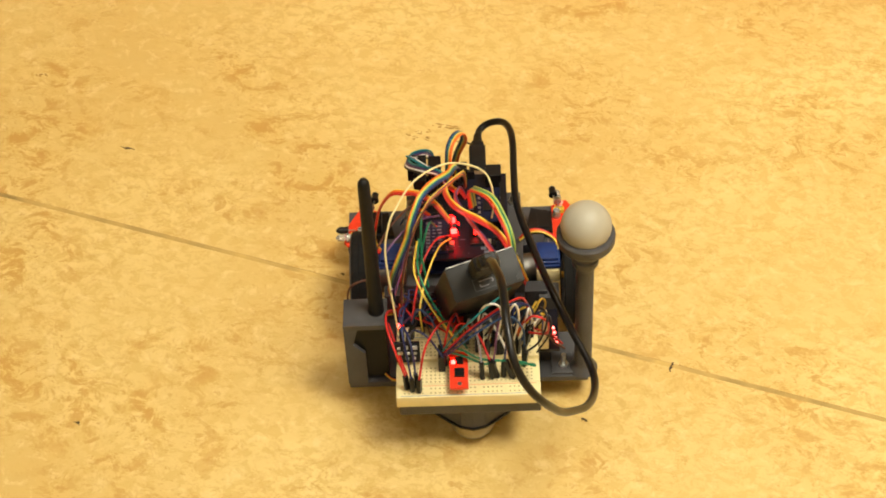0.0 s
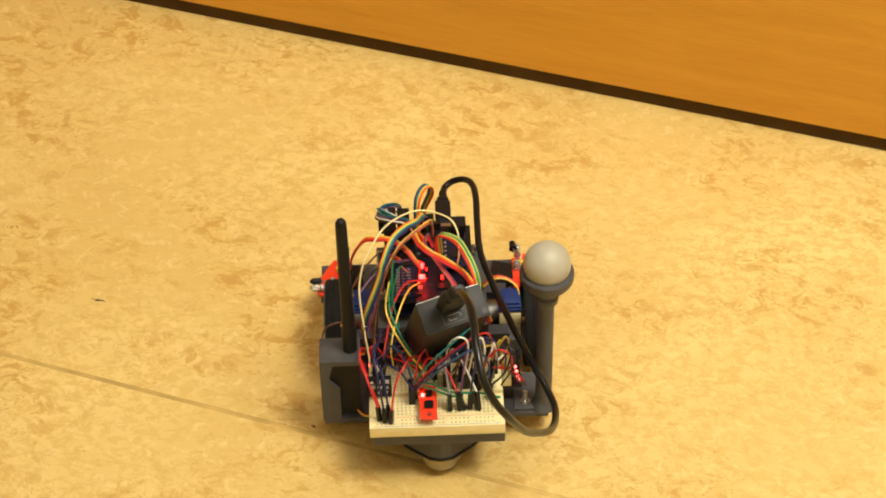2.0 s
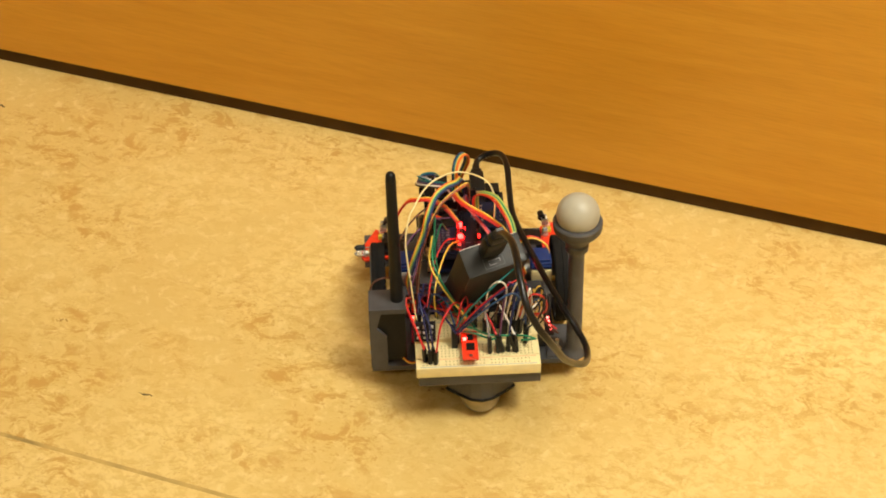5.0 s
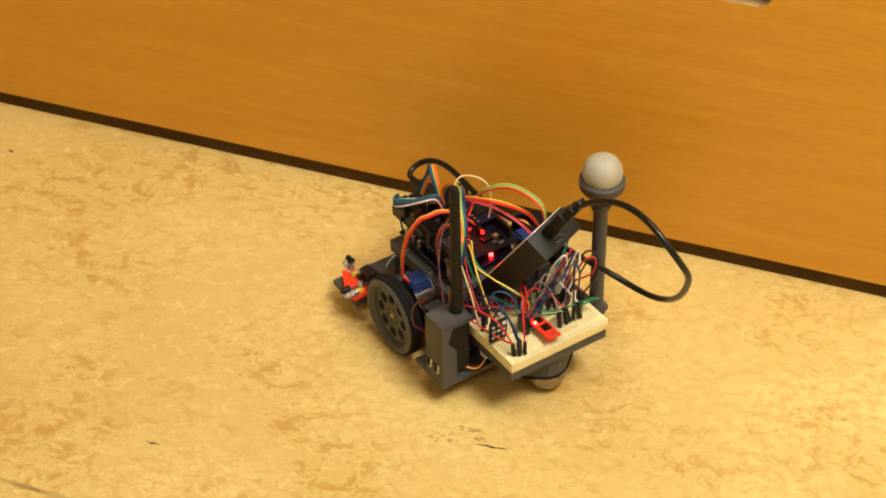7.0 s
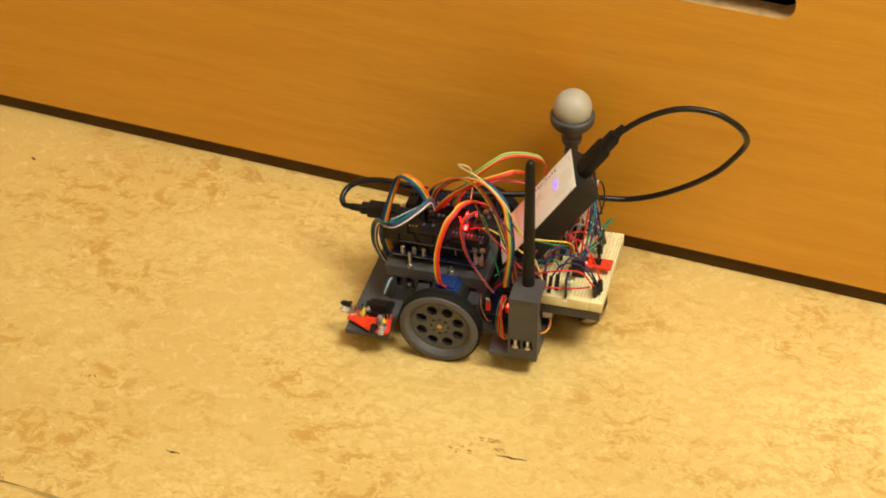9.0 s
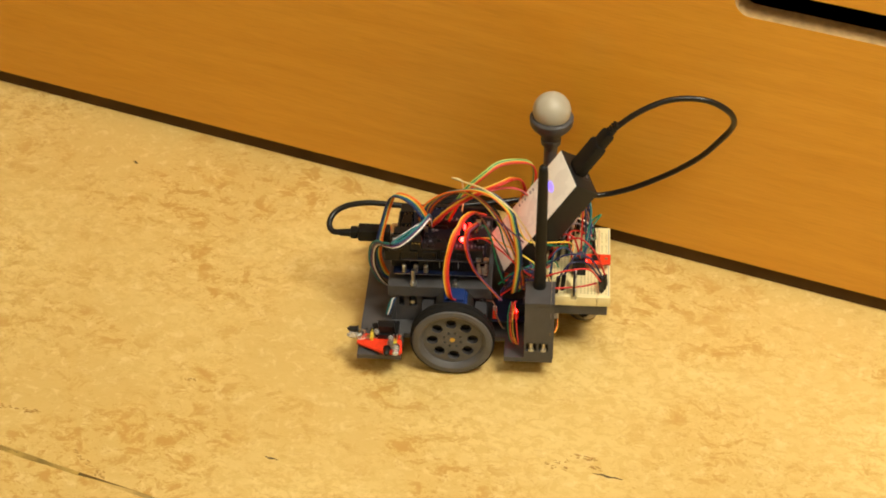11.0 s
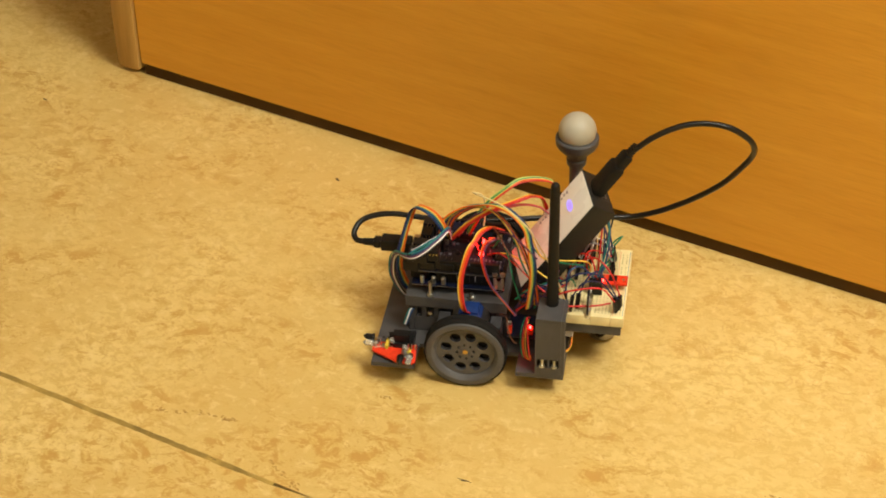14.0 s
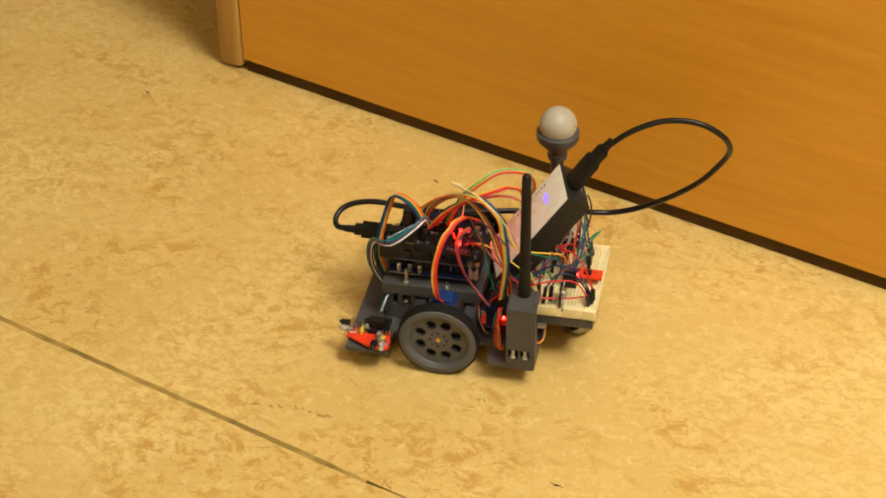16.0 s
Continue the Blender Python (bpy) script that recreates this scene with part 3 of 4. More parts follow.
# circuit boards on the deck
lower_board = put("controller_board", PCB_BLUE, lambda bm: box(bm, -30, 27, -23, 46, 60.9, 62.6), label="dark blue microcontroller board with black headers")
put("usb_socket", STEEL, lambda bm: box(bm, 3, 15, 35, 51, 62.65, 74, 0.5), lower_board, "steel socket of the board")
put("power_jack", BLACK, lambda bm: box(bm, -23, -14, 34, 48, 62.65, 74.0, 0.6), lower_board)
for x in (-24.5, 24.5):
    put("pin_header", BLACK, lambda bm: box(bm, x - 1.3, x + 1.3, -18, 28, 62.65, 71.6), lower_board)
shield = put("shield_board", PCB_BLACK, lambda bm: box(bm, -30, 27, -25, 46, 74.2, 75.8), label="black-blue shield board with white print, headers and lit red lamps")
put("shield_edge", GREY, lambda bm: box(bm, -30.3, -30.05, -24, 45.5, 74.6, 75.5), shield, "grey board edge")
for y0, y1, x in ((-20, 2, -27), (5, 30, -27), (-20, 2, 24), (5, 30, 24)):
    put("pin_header", BLACK, lambda bm: box(bm, x - 1.3, x + 1.3, y0, y1, 75.9, 84.4), shield)
rng = random.Random(5)
for k, y in enumerate((-21, -17.5, 22, 29.5, 38)):
    put("electrolytic" if k > 1 else "header_bolt", STEEL, lambda bm: (rod(bm, (-27.8, y, 62.6), (-27.8, y, 68.5), 1.9), rod(bm, (-27.8, y, 68.5), (-27.8, y, 69.4), 1.9, 1.2)), lower_board, "small bright metal can", smooth=40)
put("board_edge", STEEL, lambda bm: box(bm, -30.2, -30.02, -22, 45, 61.6, 62.0), lower_board, "thin bright board edge")
for k in range(9):
    y = -16 + 4.6 * k
    put("header_pin", BLACK if k % 3 else STEEL, lambda bm: box(bm, -27.5, -26.9, y, y + 0.6, 66.5, 74.1), shield)
for x, y, sx, sy, h in ((-14, 12, 9, 9, 1.6), (-14, -8, 7, 5, 1.4), (10, 15, 7, 14, 3), (8, -12, 9, 6, 1.5), (-18, 24, 5, 5, 4)):
    put("chip", BLACK, lambda bm: box(bm, x - sx / 2, x + sx / 2, y - sy / 2, y + sy / 2, 75.9, 75.9 + h, 0.2), shield)
for k in range(18):
    x, y = rng.uniform(-22, 20), rng.uniform(-22, 28)
    put("board_print", PRINT_DIM, lambda bm: box(bm, x, x + rng.choice((0.4, 2.4, 3.2)), y, y + rng.choice((0.4, 0.5, 2.2)), 75.81, 75.86), shield)
for k in range(22):
    x, y = rng.uniform(-23, 20), rng.uniform(7, 31) if k % 2 else rng.uniform(-23, 0)
    if x > -10 and -10 < y < 3:
        continue
    a, b, h = rng.uniform(0.8, 2.2), rng.uniform(0.8, 2.2), rng.uniform(0.8, 4.5)
    z = 77.95 if (x < -9.8 and y < 6) else 75.85
    put("board_component", rng.choice((STEEL, BLACK, BLACK, BLACK, PRINT_DIM)), lambda bm: box(bm, x - a, x + a, y - b, y + b, z, z + h, 0.15), shield)
for y0, y1, h in ((-9, -1, 81.5), (5, 11, 83.5), (14, 24, 82.0), (28, 41, 83.0)):
    put("edge_header", BLACK, lambda bm: (box(bm, -29.6, -24.5, y0, y1, 75.9, h, 0.3), box(bm, -29.9, -29.5, y0 + 1, y0 + 1.8, 76.5, h - 1)), shield, "black header at the board edge")
for y in (-22.6, -17.0):
    put("board_bolt", STEEL, lambda bm: (rod(bm, (-29, y, 62.65), (-29, y, 74.1), 1.1), rod(bm, (-29, y, 75.9), (-29, y, 77.8), 2.2, seg=6)), shield, "bright board bolt", smooth=30)
# ribbon plug at the tail corner
tail_plug = put("ribbon_plug", BLACK, lambda bm: (box(bm, -33.5, -22, 33, 48, 84.6, 92.4, 0.5), box(bm, -32, -24, 40, 52, 76, 84.5, 0.5)), shield, "black double plug at the tail corner")
for k in range(4):
    put("plug_cap", HOUSING_CLEAR if k % 2 == 0 else BLACK, lambda bm: box(bm, -33.2 + 2.2 * k, -31.6 + 2.2 * k, 39 + 1.2 * k, 46, 92.5, 93.4, 0.3), tail_plug, "milky plug end")
for x, y, h in ((-19, 30, 86), (-10, 31, 83), (-24, 20, 81), (-3, 26, 88), (-17, 40.5, 88), (4, 43, 82)):
    put("pin_socket", BLACK, lambda bm: (box(bm, x - 3.6, x + 3.6, y - 1.3, y + 1.3, 75.9, h, 0.2), box(bm, x - 3.0, x - 2.2, y - 0.4, y + 0.4, h, h + 3.0), box(bm, x + 1.8, x + 2.6, y - 0.4, y + 0.4, h, h + 2.0)), shield)
# stacked black connector blocks at the tail edge of the boards
for x0, x1, y0, y1, z0, z1 in ((-30, -22.5, 25, 45, 84.6, 92.5), (-21, -13, 34, 46, 76, 93), (-8, 3, 34, 41, 76, 92), (14, 24, 34, 44, 75.9, 86)):
    block = put("connector_block", BLACK, lambda bm: box(bm, x0, x1, y0, y1, z0, z1, 0.3), shield)
    n = int((y1 - y0) // 2.54)
    for k in range(n):
        put("contact", GOLD, lambda bm: box(bm, x0 - 0.15, x0 + 0.4, y0 + 1 + 2.54 * k, y0 + 1.8 + 2.54 * k, z1 - 2.2, z1 - 1.2), block)
# plug-in module beside the lit lamps
module = put("sensor_module", PCB_BLUE, lambda bm: box(bm, -24, -9.8, -22, 6, 76.6, 77.9), shield, "dark blue plug-in module with white print, lit red by the lamps")
for x in (-23.5, -11.4):
    put("module_stand", BLACK, lambda bm: box(bm, x, x + 1.6, -21, 5, 75.9, 76.5), module)
for k in range(9):
    put("board_print", PRINT_DIM, lambda bm: (box(bm, -23, -20.4, -20.5 + 2.8 * k, -18.9 + 2.8 * k, 77.91, 78.3), box(bm, -19.2, -17.6 + 0.5 * (k % 2), -20 + 2.8 * k, -19.2 + 2.8 * k, 77.91, 77.96), box(bm, -16.4 + 0.4 * (k % 3), -13.4, -20.2 + 2.8 * k, -18.9 + 2.8 * k, 77.91, 78.1)), module)
put("chip", BLACK, lambda bm: box(bm, -14, -10.5, -21, -14, 78, 79.2, 0.2), module)
core = put("indicator_lamp", LED_CORE, lambda bm: box(bm, -7.8, -4.4, -5.0, -2.2, 76, 78.2, 0.6), shield, "brightly lit red lamp")
lamp = put("indicator_lamp", LED_RED, lambda bm: box(bm, -6.9, -4.9, -6.2, -4.6, 86.8, 90.8, 0.5), shield, "lit red lamp on two legs")
for x in (-6.6, -5.2):
    put("lamp_leg", STEEL, lambda bm: box(bm, x - 0.2, x + 0.2, -5.6, -5.2, 76, 86.8), lamp)
# these pins are no lamps: their glow stands for red light falling on them
rng = random.Random(21)
for k in range(4):
    x, y, z = rng.uniform(-10, 2), rng.uniform(-7, 1.5), rng.uniform(76.8, 89)
    h = rng.uniform(0.7, 1.6)
    put("lit_pin", DIM_RED_GLOW, lambda bm: box(bm, x - 0.35, x + 0.35, y - 0.3, y + 0.3, z - h, z + h), shield, "pin with red lamp light put in as glow")
    put("lit_pin_leg", BLACK, lambda bm: box(bm, x - 0.3, x + 0.3, y - 0.25, y + 0.25, 75.9, z - h - 0.02), shield)
put("indicator_lamp", LED_CORE, lambda bm: box(bm, 8.2, 10.6, -17.2, -15.2, 62.65, 65.2, 0.4), lower_board, "brightly lit red lamp")
put("indicator_lamp", DIM_RED_GLOW, lambda bm: box(bm, 6.0, 7.6, -9.5, -8.0, 79.5, 82.5, 0.4), shield, "lit red lamp")
put("relay_block", BLACK, lambda bm: box(bm, 5.4, 8.2, -7.9, -3, 75.9, 83, 0.3), shield)
mod2 = put("driver_module", PCB_BLUE, lambda bm: box(bm, 8, 25, -2, 26, 82.0, 83.4), shield, "blue plug-in module with white-printed pads")
put("module_stand", BLACK, lambda bm: (box(bm, 8, 10.4, -2, 26, 75.9, 81.9), box(bm, 22.6, 25, -2, 26, 75.9, 81.9)), mod2)
put("chip", BLACK, lambda bm: box(bm, 12, 20, 6, 14, 83.5, 85.0, 0.2), mod2)
for k in range(6):
    put("solder_pad", STEEL, lambda bm: (box(bm, 9, 10.6, 0.5 + 4 * k, 2 + 4 * k, 83.41, 83.9), box(bm, 22.6, 24.2, 0.5 + 4 * k, 2 + 4 * k, 83.41, 83.9)), mod2)
mod3 = put("lit_module", PCB_RED, lambda bm: box(bm, -20, -2, -56, -36, 50, 51.6), robot, "red module in the wire tangle")
put("indicator_lamp", DIM_RED_GLOW, lambda bm: box(bm, -12, -10, -46, -44, 51.7, 53.2), mod3, "lit red lamp")
mod4 = put("driver_board", PCB_BLUE, lambda bm: box(bm, -44, -18, -62, -28, 30, 31.6), robot, "blue driver board with red lamps")
put("indicator_lamp", LED_CORE, lambda bm: box(bm, -42.4, -40.9, -46.2, -44.6, 38.6, 40.6, 0.3), mod4, "brightly lit red lamp")
put("lamp_block", PCB_RED, lambda bm: box(bm, -41.6, -38, -47.5, -43, 31.7, 38.5, 0.4), mod4, "red block under the lamp")
put("lamp_block", PCB_RED, lambda bm: box(bm, -42.5, -39, -31.5, -28.2, 31.7, 40.5, 0.4), mod4, "red block with steel pins")
for y in (-30.8, -29.2):
    put("pin", STEEL, lambda bm: rod(bm, (-42, y, 40.5), (-43.5, y, 45), 0.7, seg=8), mod4)
put("chip", BLACK, lambda bm: box(bm, -38, -28, -52, -40, 31.7, 34.5), mod4)
mod5 = put("driver_board", PCB_BLACK, lambda bm: box(bm, 22, 55, -66, -34, 36, 37.6), robot, "dark driver board with a row of lit red lamps")
for k in range(4):
    put("indicator_lamp", LED_PALE, lambda bm: box(bm, 51.2 + 0.5 * k, 52.8 + 0.5 * k, -50.5 - 3.9 * k, -48.9 - 3.9 * k, 37.7, 38.8, 0.3), mod5, "pinkish lit red lamp")
put("pale_connector", CREAM, lambda bm: box(bm, 43, 48.5, -66, -40, 37.7, 44, 0.5), mod5)
put("module_post", GREY_DARK, lambda bm: (box(bm, 26, 32, -60, -40, 20.7, 35.9), box(bm, 44, 50, -60, -40, 20.7, 35.9)), mod5)

# breadboard on its grey tray, and the ball caster below
put("breadboard_tray", GREY, lambda bm: (box(bm, -40.3, 41.8, -112.6, -62, 37.6, 47.0, 0.7), box(bm, -24, 24, -73, -50, 20.7, 37.5, 0.7)), label="grey printed tray carrying the breadboard")
bread = put("breadboard", CREAM, lambda bm: (box(bm, -41.75, 41.75, -104.4, -89.6, 47.05, 55.5, 0.5), box(bm, -41.75, 41.75, -85.4, -70.4, 47.05, 55.5, 0.5), box(bm, -41.5, 41.5, -104.3, -70.5, 47.05, 52.4)), label="cream solderless breadboard crowded with jumper wires", smooth=40)
for y0, y1 in ((-114.3, -104.6), (-70.2, -60.5)):
    rail = put("power_rail", CREAM, lambda bm: (box(bm, -41.75, 41.75, y0, y1, 47.05, 55.5, 0.5), box(bm, -20, -15, y0 - 1.2, y0, 48.5, 53)) if y0 > -100 else box(bm, -41.75, 41.75, y0, y1, 47.05, 55.5, 0.5), bread, smooth=40)
    put("rail_line", LINE_BLUE, lambda bm: box(bm, -39, 39, y0 + 1.0, y0 + 1.5, 55.5, 55.58), rail, "thin blue printed line")
    put("rail_line", LINE_RED, lambda bm: box(bm, -39, 39, y1 - 1.5, y1 - 1.0, 55.5, 55.58), rail, "thin red printed line")


def sockets():
    bm = bmesh.new()
    ys = [-111.2, -108.0, -67.1, -63.9] + [-103 + 2.54 * k for k in range(5)] + [-82.9 + 2.54 * k for k in range(5)]
    for y in ys:
        for k in range(30):
            if len(bm.verts) < 60000 and not (y in ys[:4] and k % 6 == 5):
                x = -36.8 + 2.54 * k
                vs = [bm.verts.new(Vector((x + a, y + b, 55.56)) * MM) for a, b in ((-0.5, -0.5), (0.5, -0.5), (0.5, 0.5), (-0.5, 0.5))]
                bm.faces.new(vs)
    tagged(part("socket_field", bm, HOLE, bread), "rows of small square sockets", kind="stuff")


sockets()
EYE = ((0, 24.0), (7, 21.6), (30, 16.6), (60, 15.2), (90, 14.9), (120, 15.2), (150, 16.6), (173, 21.6), (180, 24.0), (187, 21.6), (210, 16.6), (240, 15.2), (270, 14.9), (300, 15.2), (330, 16.6), (353, 21.6))


def eye_shape(f):
    return [(2 + f * r * math.cos(radians(a)), -96 + f * r * math.sin(radians(a))) for a, r in EYE]


caster = put("ball_caster", GREY, lambda bm: prism(bm, eye_shape(0.93), 19.9, 37.5), label="grey mount with a steel ball under the tray")
put("steel_ball", BALL, lambda bm: lathe(bm, [(0.01 + 14.0 * math.sin(math.pi * k / 20), 14.0 - 14.0 * math.cos(math.pi * k / 20)) for k in range(21)], (2, -96, 0), "z", 36), caster, "dull steel rolling ball", smooth=60)
put("caster_flange", BLACK, lambda bm: prism(bm, eye_shape(1.0), 18.4, 19.8), caster, "thin black flange round the ball")

# antenna on its printed box
box_part = put("antenna_box", GREY, lambda bm: (
    prism(bm, [(-72.2, 73.4), (-72.2, 20.7), (-60.5, 20.7), (-60.5, 48.2), (-67.3, 56.4), (-64.0, 69.6), (-46.6, 69.6), (-46.6, 73.4)], -74, -71.5, "y"),
    box(bm, -72.2, -46.6, -71.4, -52.6, 69.6, 73.4, 0.3), box(bm, -72.2, -69.5, -71.4, -52.6, 35.4, 69.5), box(bm, -72.2, -69.5, -71.4, -70.2, 20.7, 35.3), box(bm, -72.2, -69.5, -53.8, -52.6, 20.7, 35.3), box(bm, -72.2, -69.5, -63.2, -61.8, 27, 35.3), box(bm, -72.2, -69.5, -70.1, -53.9, 20.7, 27.6)), label="grey printed box open at the front")
put("black_insert", BLACK_MATT, lambda bm: box(bm, -69.0, -47.5, -70.9, -53, 24, 69.2, 0.4), box_part, "black sensor housing in the box")
for y in (-66.8, -57.8):
    put("box_bolt", STEEL, lambda bm: (rod(bm, (-70.9, y, 27.7), (-70.9, y, 34.8), 1.3), rod(bm, (-70.9, y, 27.7), (-70.9, y, 29.4), 2.3, seg=6)), box_part, smooth=30)
ant = put("antenna", BLACK_MATT, lambda bm: lathe(bm, [(4.6, 73.5), (4.7, 76), (4.4, 77), (4.5, 88), (4.2, 88.6), (4.1, 110), (3.5, 176), (3.2, 180), (2.2, 182), (0.3, 182.6)], (0, 0, 0), "z", 28), label="black whip antenna with a rounded tip", smooth=50)
ant.data.transform(Matrix(((1, 0, -0.0066, 0), (0, 1, -0.001, 0), (0, 0, 1, 0), (0, 0, 0, 1))))
ant.data.transform(Matrix.Translation((-0.0522, -0.0625, 0)))

# bulb on its pole
pole = put("lamp_pole", GREY, lambda bm: lathe(bm, [(9, 20.7), (8.6, 21.6), (6.2, 24), (5.3, 28), (5.2, 108), (5.4, 112), (7.6, 114.5), (7.8, 118.5), (6.8, 119.6), (7.4, 122), (15.0, 130.5), (16.4, 133), (16.6, 138), (15.6, 139.2), (13.0, 139.2)], (69.0, -66.5, 0), "z", 44), label="grey pole with a flared cup holding a white ball", smooth=40)
put("opal_ball", OPAL, lambda bm: lathe(bm, [(0.01 + 14.4 * math.sin(math.pi * k / 28), 144.2 - 14.4 * math.cos(math.pi * k / 28)) for k in range(29)], (69.0, -66.5, 0), "z", 48), pole, "frosted white ball", smooth=60)
put("pole_bolt", STEEL, lambda bm: (rod(bm, (57.5, -65, 20.7), (57.5, -65, 31), 1.5), rod(bm, (57.5, -65, 20.7), (57.5, -65, 23), 3.2, seg=6)), label="bright bolt beside the pole", smooth=30)
put("pole_block", GREY, lambda bm: box(bm, 50, 63, -72, -56, 20.65, 22.4, 0.5))

# power bank, leaning; its long axis runs down towards the tail
W1, W2, W3, W4 = Vector((28.0, -74.0, 138.4)), Vector((34.4, -89.7, 127.0)), Vector((-5.3, -103.2, 122.4)), Vector((-11.7, -85.8, 135.0))
ax = ((W1 - W4) + (W2 - W3)).normalized()
az = ((W1 - W2) + (W4 - W3))
az = (az - ax * az.dot(ax)).normalized()
ay = az.cross(ax)
ay = -ay if ay.z < 0 else ay
mid = (W1 + W2 + W3 + W4) / 4
BANK = Matrix(((ax.x, ay.x, az.x, mid.x * MM), (ax.y, ay.y, az.y, mid.y * MM), (ax.z, ay.z, az.z, mid.z * MM), (0, 0, 0, 1)))
bank = put("power_bank", BANK_BLACK, lambda bm: box(bm, -20.6, 20.6, -92, 0, -10.6, 9.6, 1.0, BANK), label="black power bank with a white face, leaning over the boards", smooth=40)
put("white_face", WHITE_CARD, lambda bm: box(bm, -19.7, 19.7, -91.4, -0.7, 9.55, 9.95, 0.1, BANK), bank, "white glossy face", smooth=40)
put("charge_lamp", LED_BLUE, lambda bm: (prism(bm, [(2 + 4.3 * math.cos(0.35 * k), -22 + 2.0 * math.sin(0.35 * k)) for k in range(18)], 10.0, 10.06), bmesh.ops.transform(bm, matrix=BANK, verts=bm.verts)), bank, "oval blue lit charge lamp")
# flat glowing oval for the lamp's halo, not a solid rim
put("lamp_halo", LED_BLUE_HALO, lambda bm: (prism(bm, [(2 + 6.4 * math.cos(0.35 * k), -22 + 3.3 * math.sin(0.35 * k)) for k in range(18)], 9.955, 9.99), bmesh.ops.transform(bm, matrix=BANK, verts=bm.verts)), bank, "pale violet halo of the charge lamp as a glowing oval")
put("end_port", BLACK, lambda bm: box(bm, 16.4, 19.2, 0.02, 0.25, -8.6, -5.4, m=BANK), bank, "small black port")
rng = random.Random(14)
for k in range(11):
    if k not in (4, 7):
        put("face_print", PRINT_GREY, lambda bm: box(bm, 14.6 + rng.uniform(-0.8, 0.4), 16.6 + rng.uniform(-0.6, 0.6), -21.5 - 3.4 * k, -20.0 - 3.4 * k, 9.96, 10.0, m=BANK), bank, "unreadable small grey print")
put("port_mark", GREY, lambda bm: (box(bm, -8, 5.8, 0.02, 0.2, -8.2, -7.8, m=BANK), box(bm, -8, 5.8, 0.02, 0.2, -1.6, -1.2, m=BANK), box(bm, -8, -7.6, 0.02, 0.2, -7.8, -1.6, m=BANK), box(bm, 5.4, 5.8, 0.02, 0.2, -7.8, -1.6, m=BANK)), bank, "grey outline round the port mark")
put("port_symbol", PRINT_GREY, lambda bm: (box(bm, -4.6, 3.4, 0.02, 0.2, -3.4, -2.8, m=BANK), box(bm, -4.6, 0.4, 0.02, 0.2, -6.6, -6.0, m=BANK), box(bm, 3.0, 3.6, 0.02, 0.2, -5.2, -3.4, m=BANK), box(bm, -4.6, -4.0, 0.02, 0.2, -6.0, -4.8, m=BANK)), bank, "pale port symbol")
plug = put("cable_plug", BLACK_MATT, lambda bm: (box(bm, -8.4, 7.0, 0.3, 29, -1.6, 7.8, 3.4, BANK), box(bm, -6.3, 4.7, 27, 40, -0.9, 6.5, 2.4, BANK)), label="moulded black cable plug", smooth=40)
for k in range(4):
    put("strain_ring", BLACK, lambda bm: box(bm, -4.2 + 0.2 * k, 2.2 - 0.2 * k, 40.3 + 2.4 * k, 42.0 + 2.4 * k, 0.1 + 0.2 * k, 5.3 - 0.2 * k, 0.6, BANK), plug)
end = BANK @ Vector((-1.0 * MM, 40 * MM, 2.7 * MM)) / MM
CABLE = [end, (15.9, -126.0, 179.6), (19.2, -145.0, 188.8), (20.7, -162.2, 191.6), (21.6, -179.1, 189.1), (24.7, -193.2, 179.0), (30.9, -198.5, 166.5), (37.8, -197.3, 153.7), (44.2, -189.5, 137.2), (49.9, -179.0, 120.2), (57.0, -165.3, 103.6), (65.0, -149.7, 87.4), (70.4, -130.6, 73.2), (72.3, -111.2, 65.0), (68.8, -96.3, 65.5), (62.3, -82.5, 69.4), (56.5, -65.7, 70.9), (48.6, -44.3, 74.5), (39.5, -12.1, 75.8), (32.8, 19.0, 76.0), (32.0, 46.0, 77.6), (32.2, 69.0, 79.0), (30.6, 85.2, 77.0), (25.8, 95.2, 73.6), (18.0, 98.8, 69.4), (12.0, 96.0, 66.5), (10.4, 89.0, 66.5)]
put("usb_cable", BLACK_GLOSS, lambda bm: tube(bm, smooth_path(CABLE, 8), 2.25, 12), label="black cable looping from power bank to controller", smooth=60)
put("cable_plug", BLACK_MATT, lambda bm: (box(bm, 4.5, 15, 52, 76, 63, 73, 1.4), box(bm, 6, 14, 76, 82, 64, 71, 1.4), rod(bm, (10, 81, 67), (10.3, 90, 66.6), 3.2, 2.6)), label="moulded black cable plug", smooth=40)

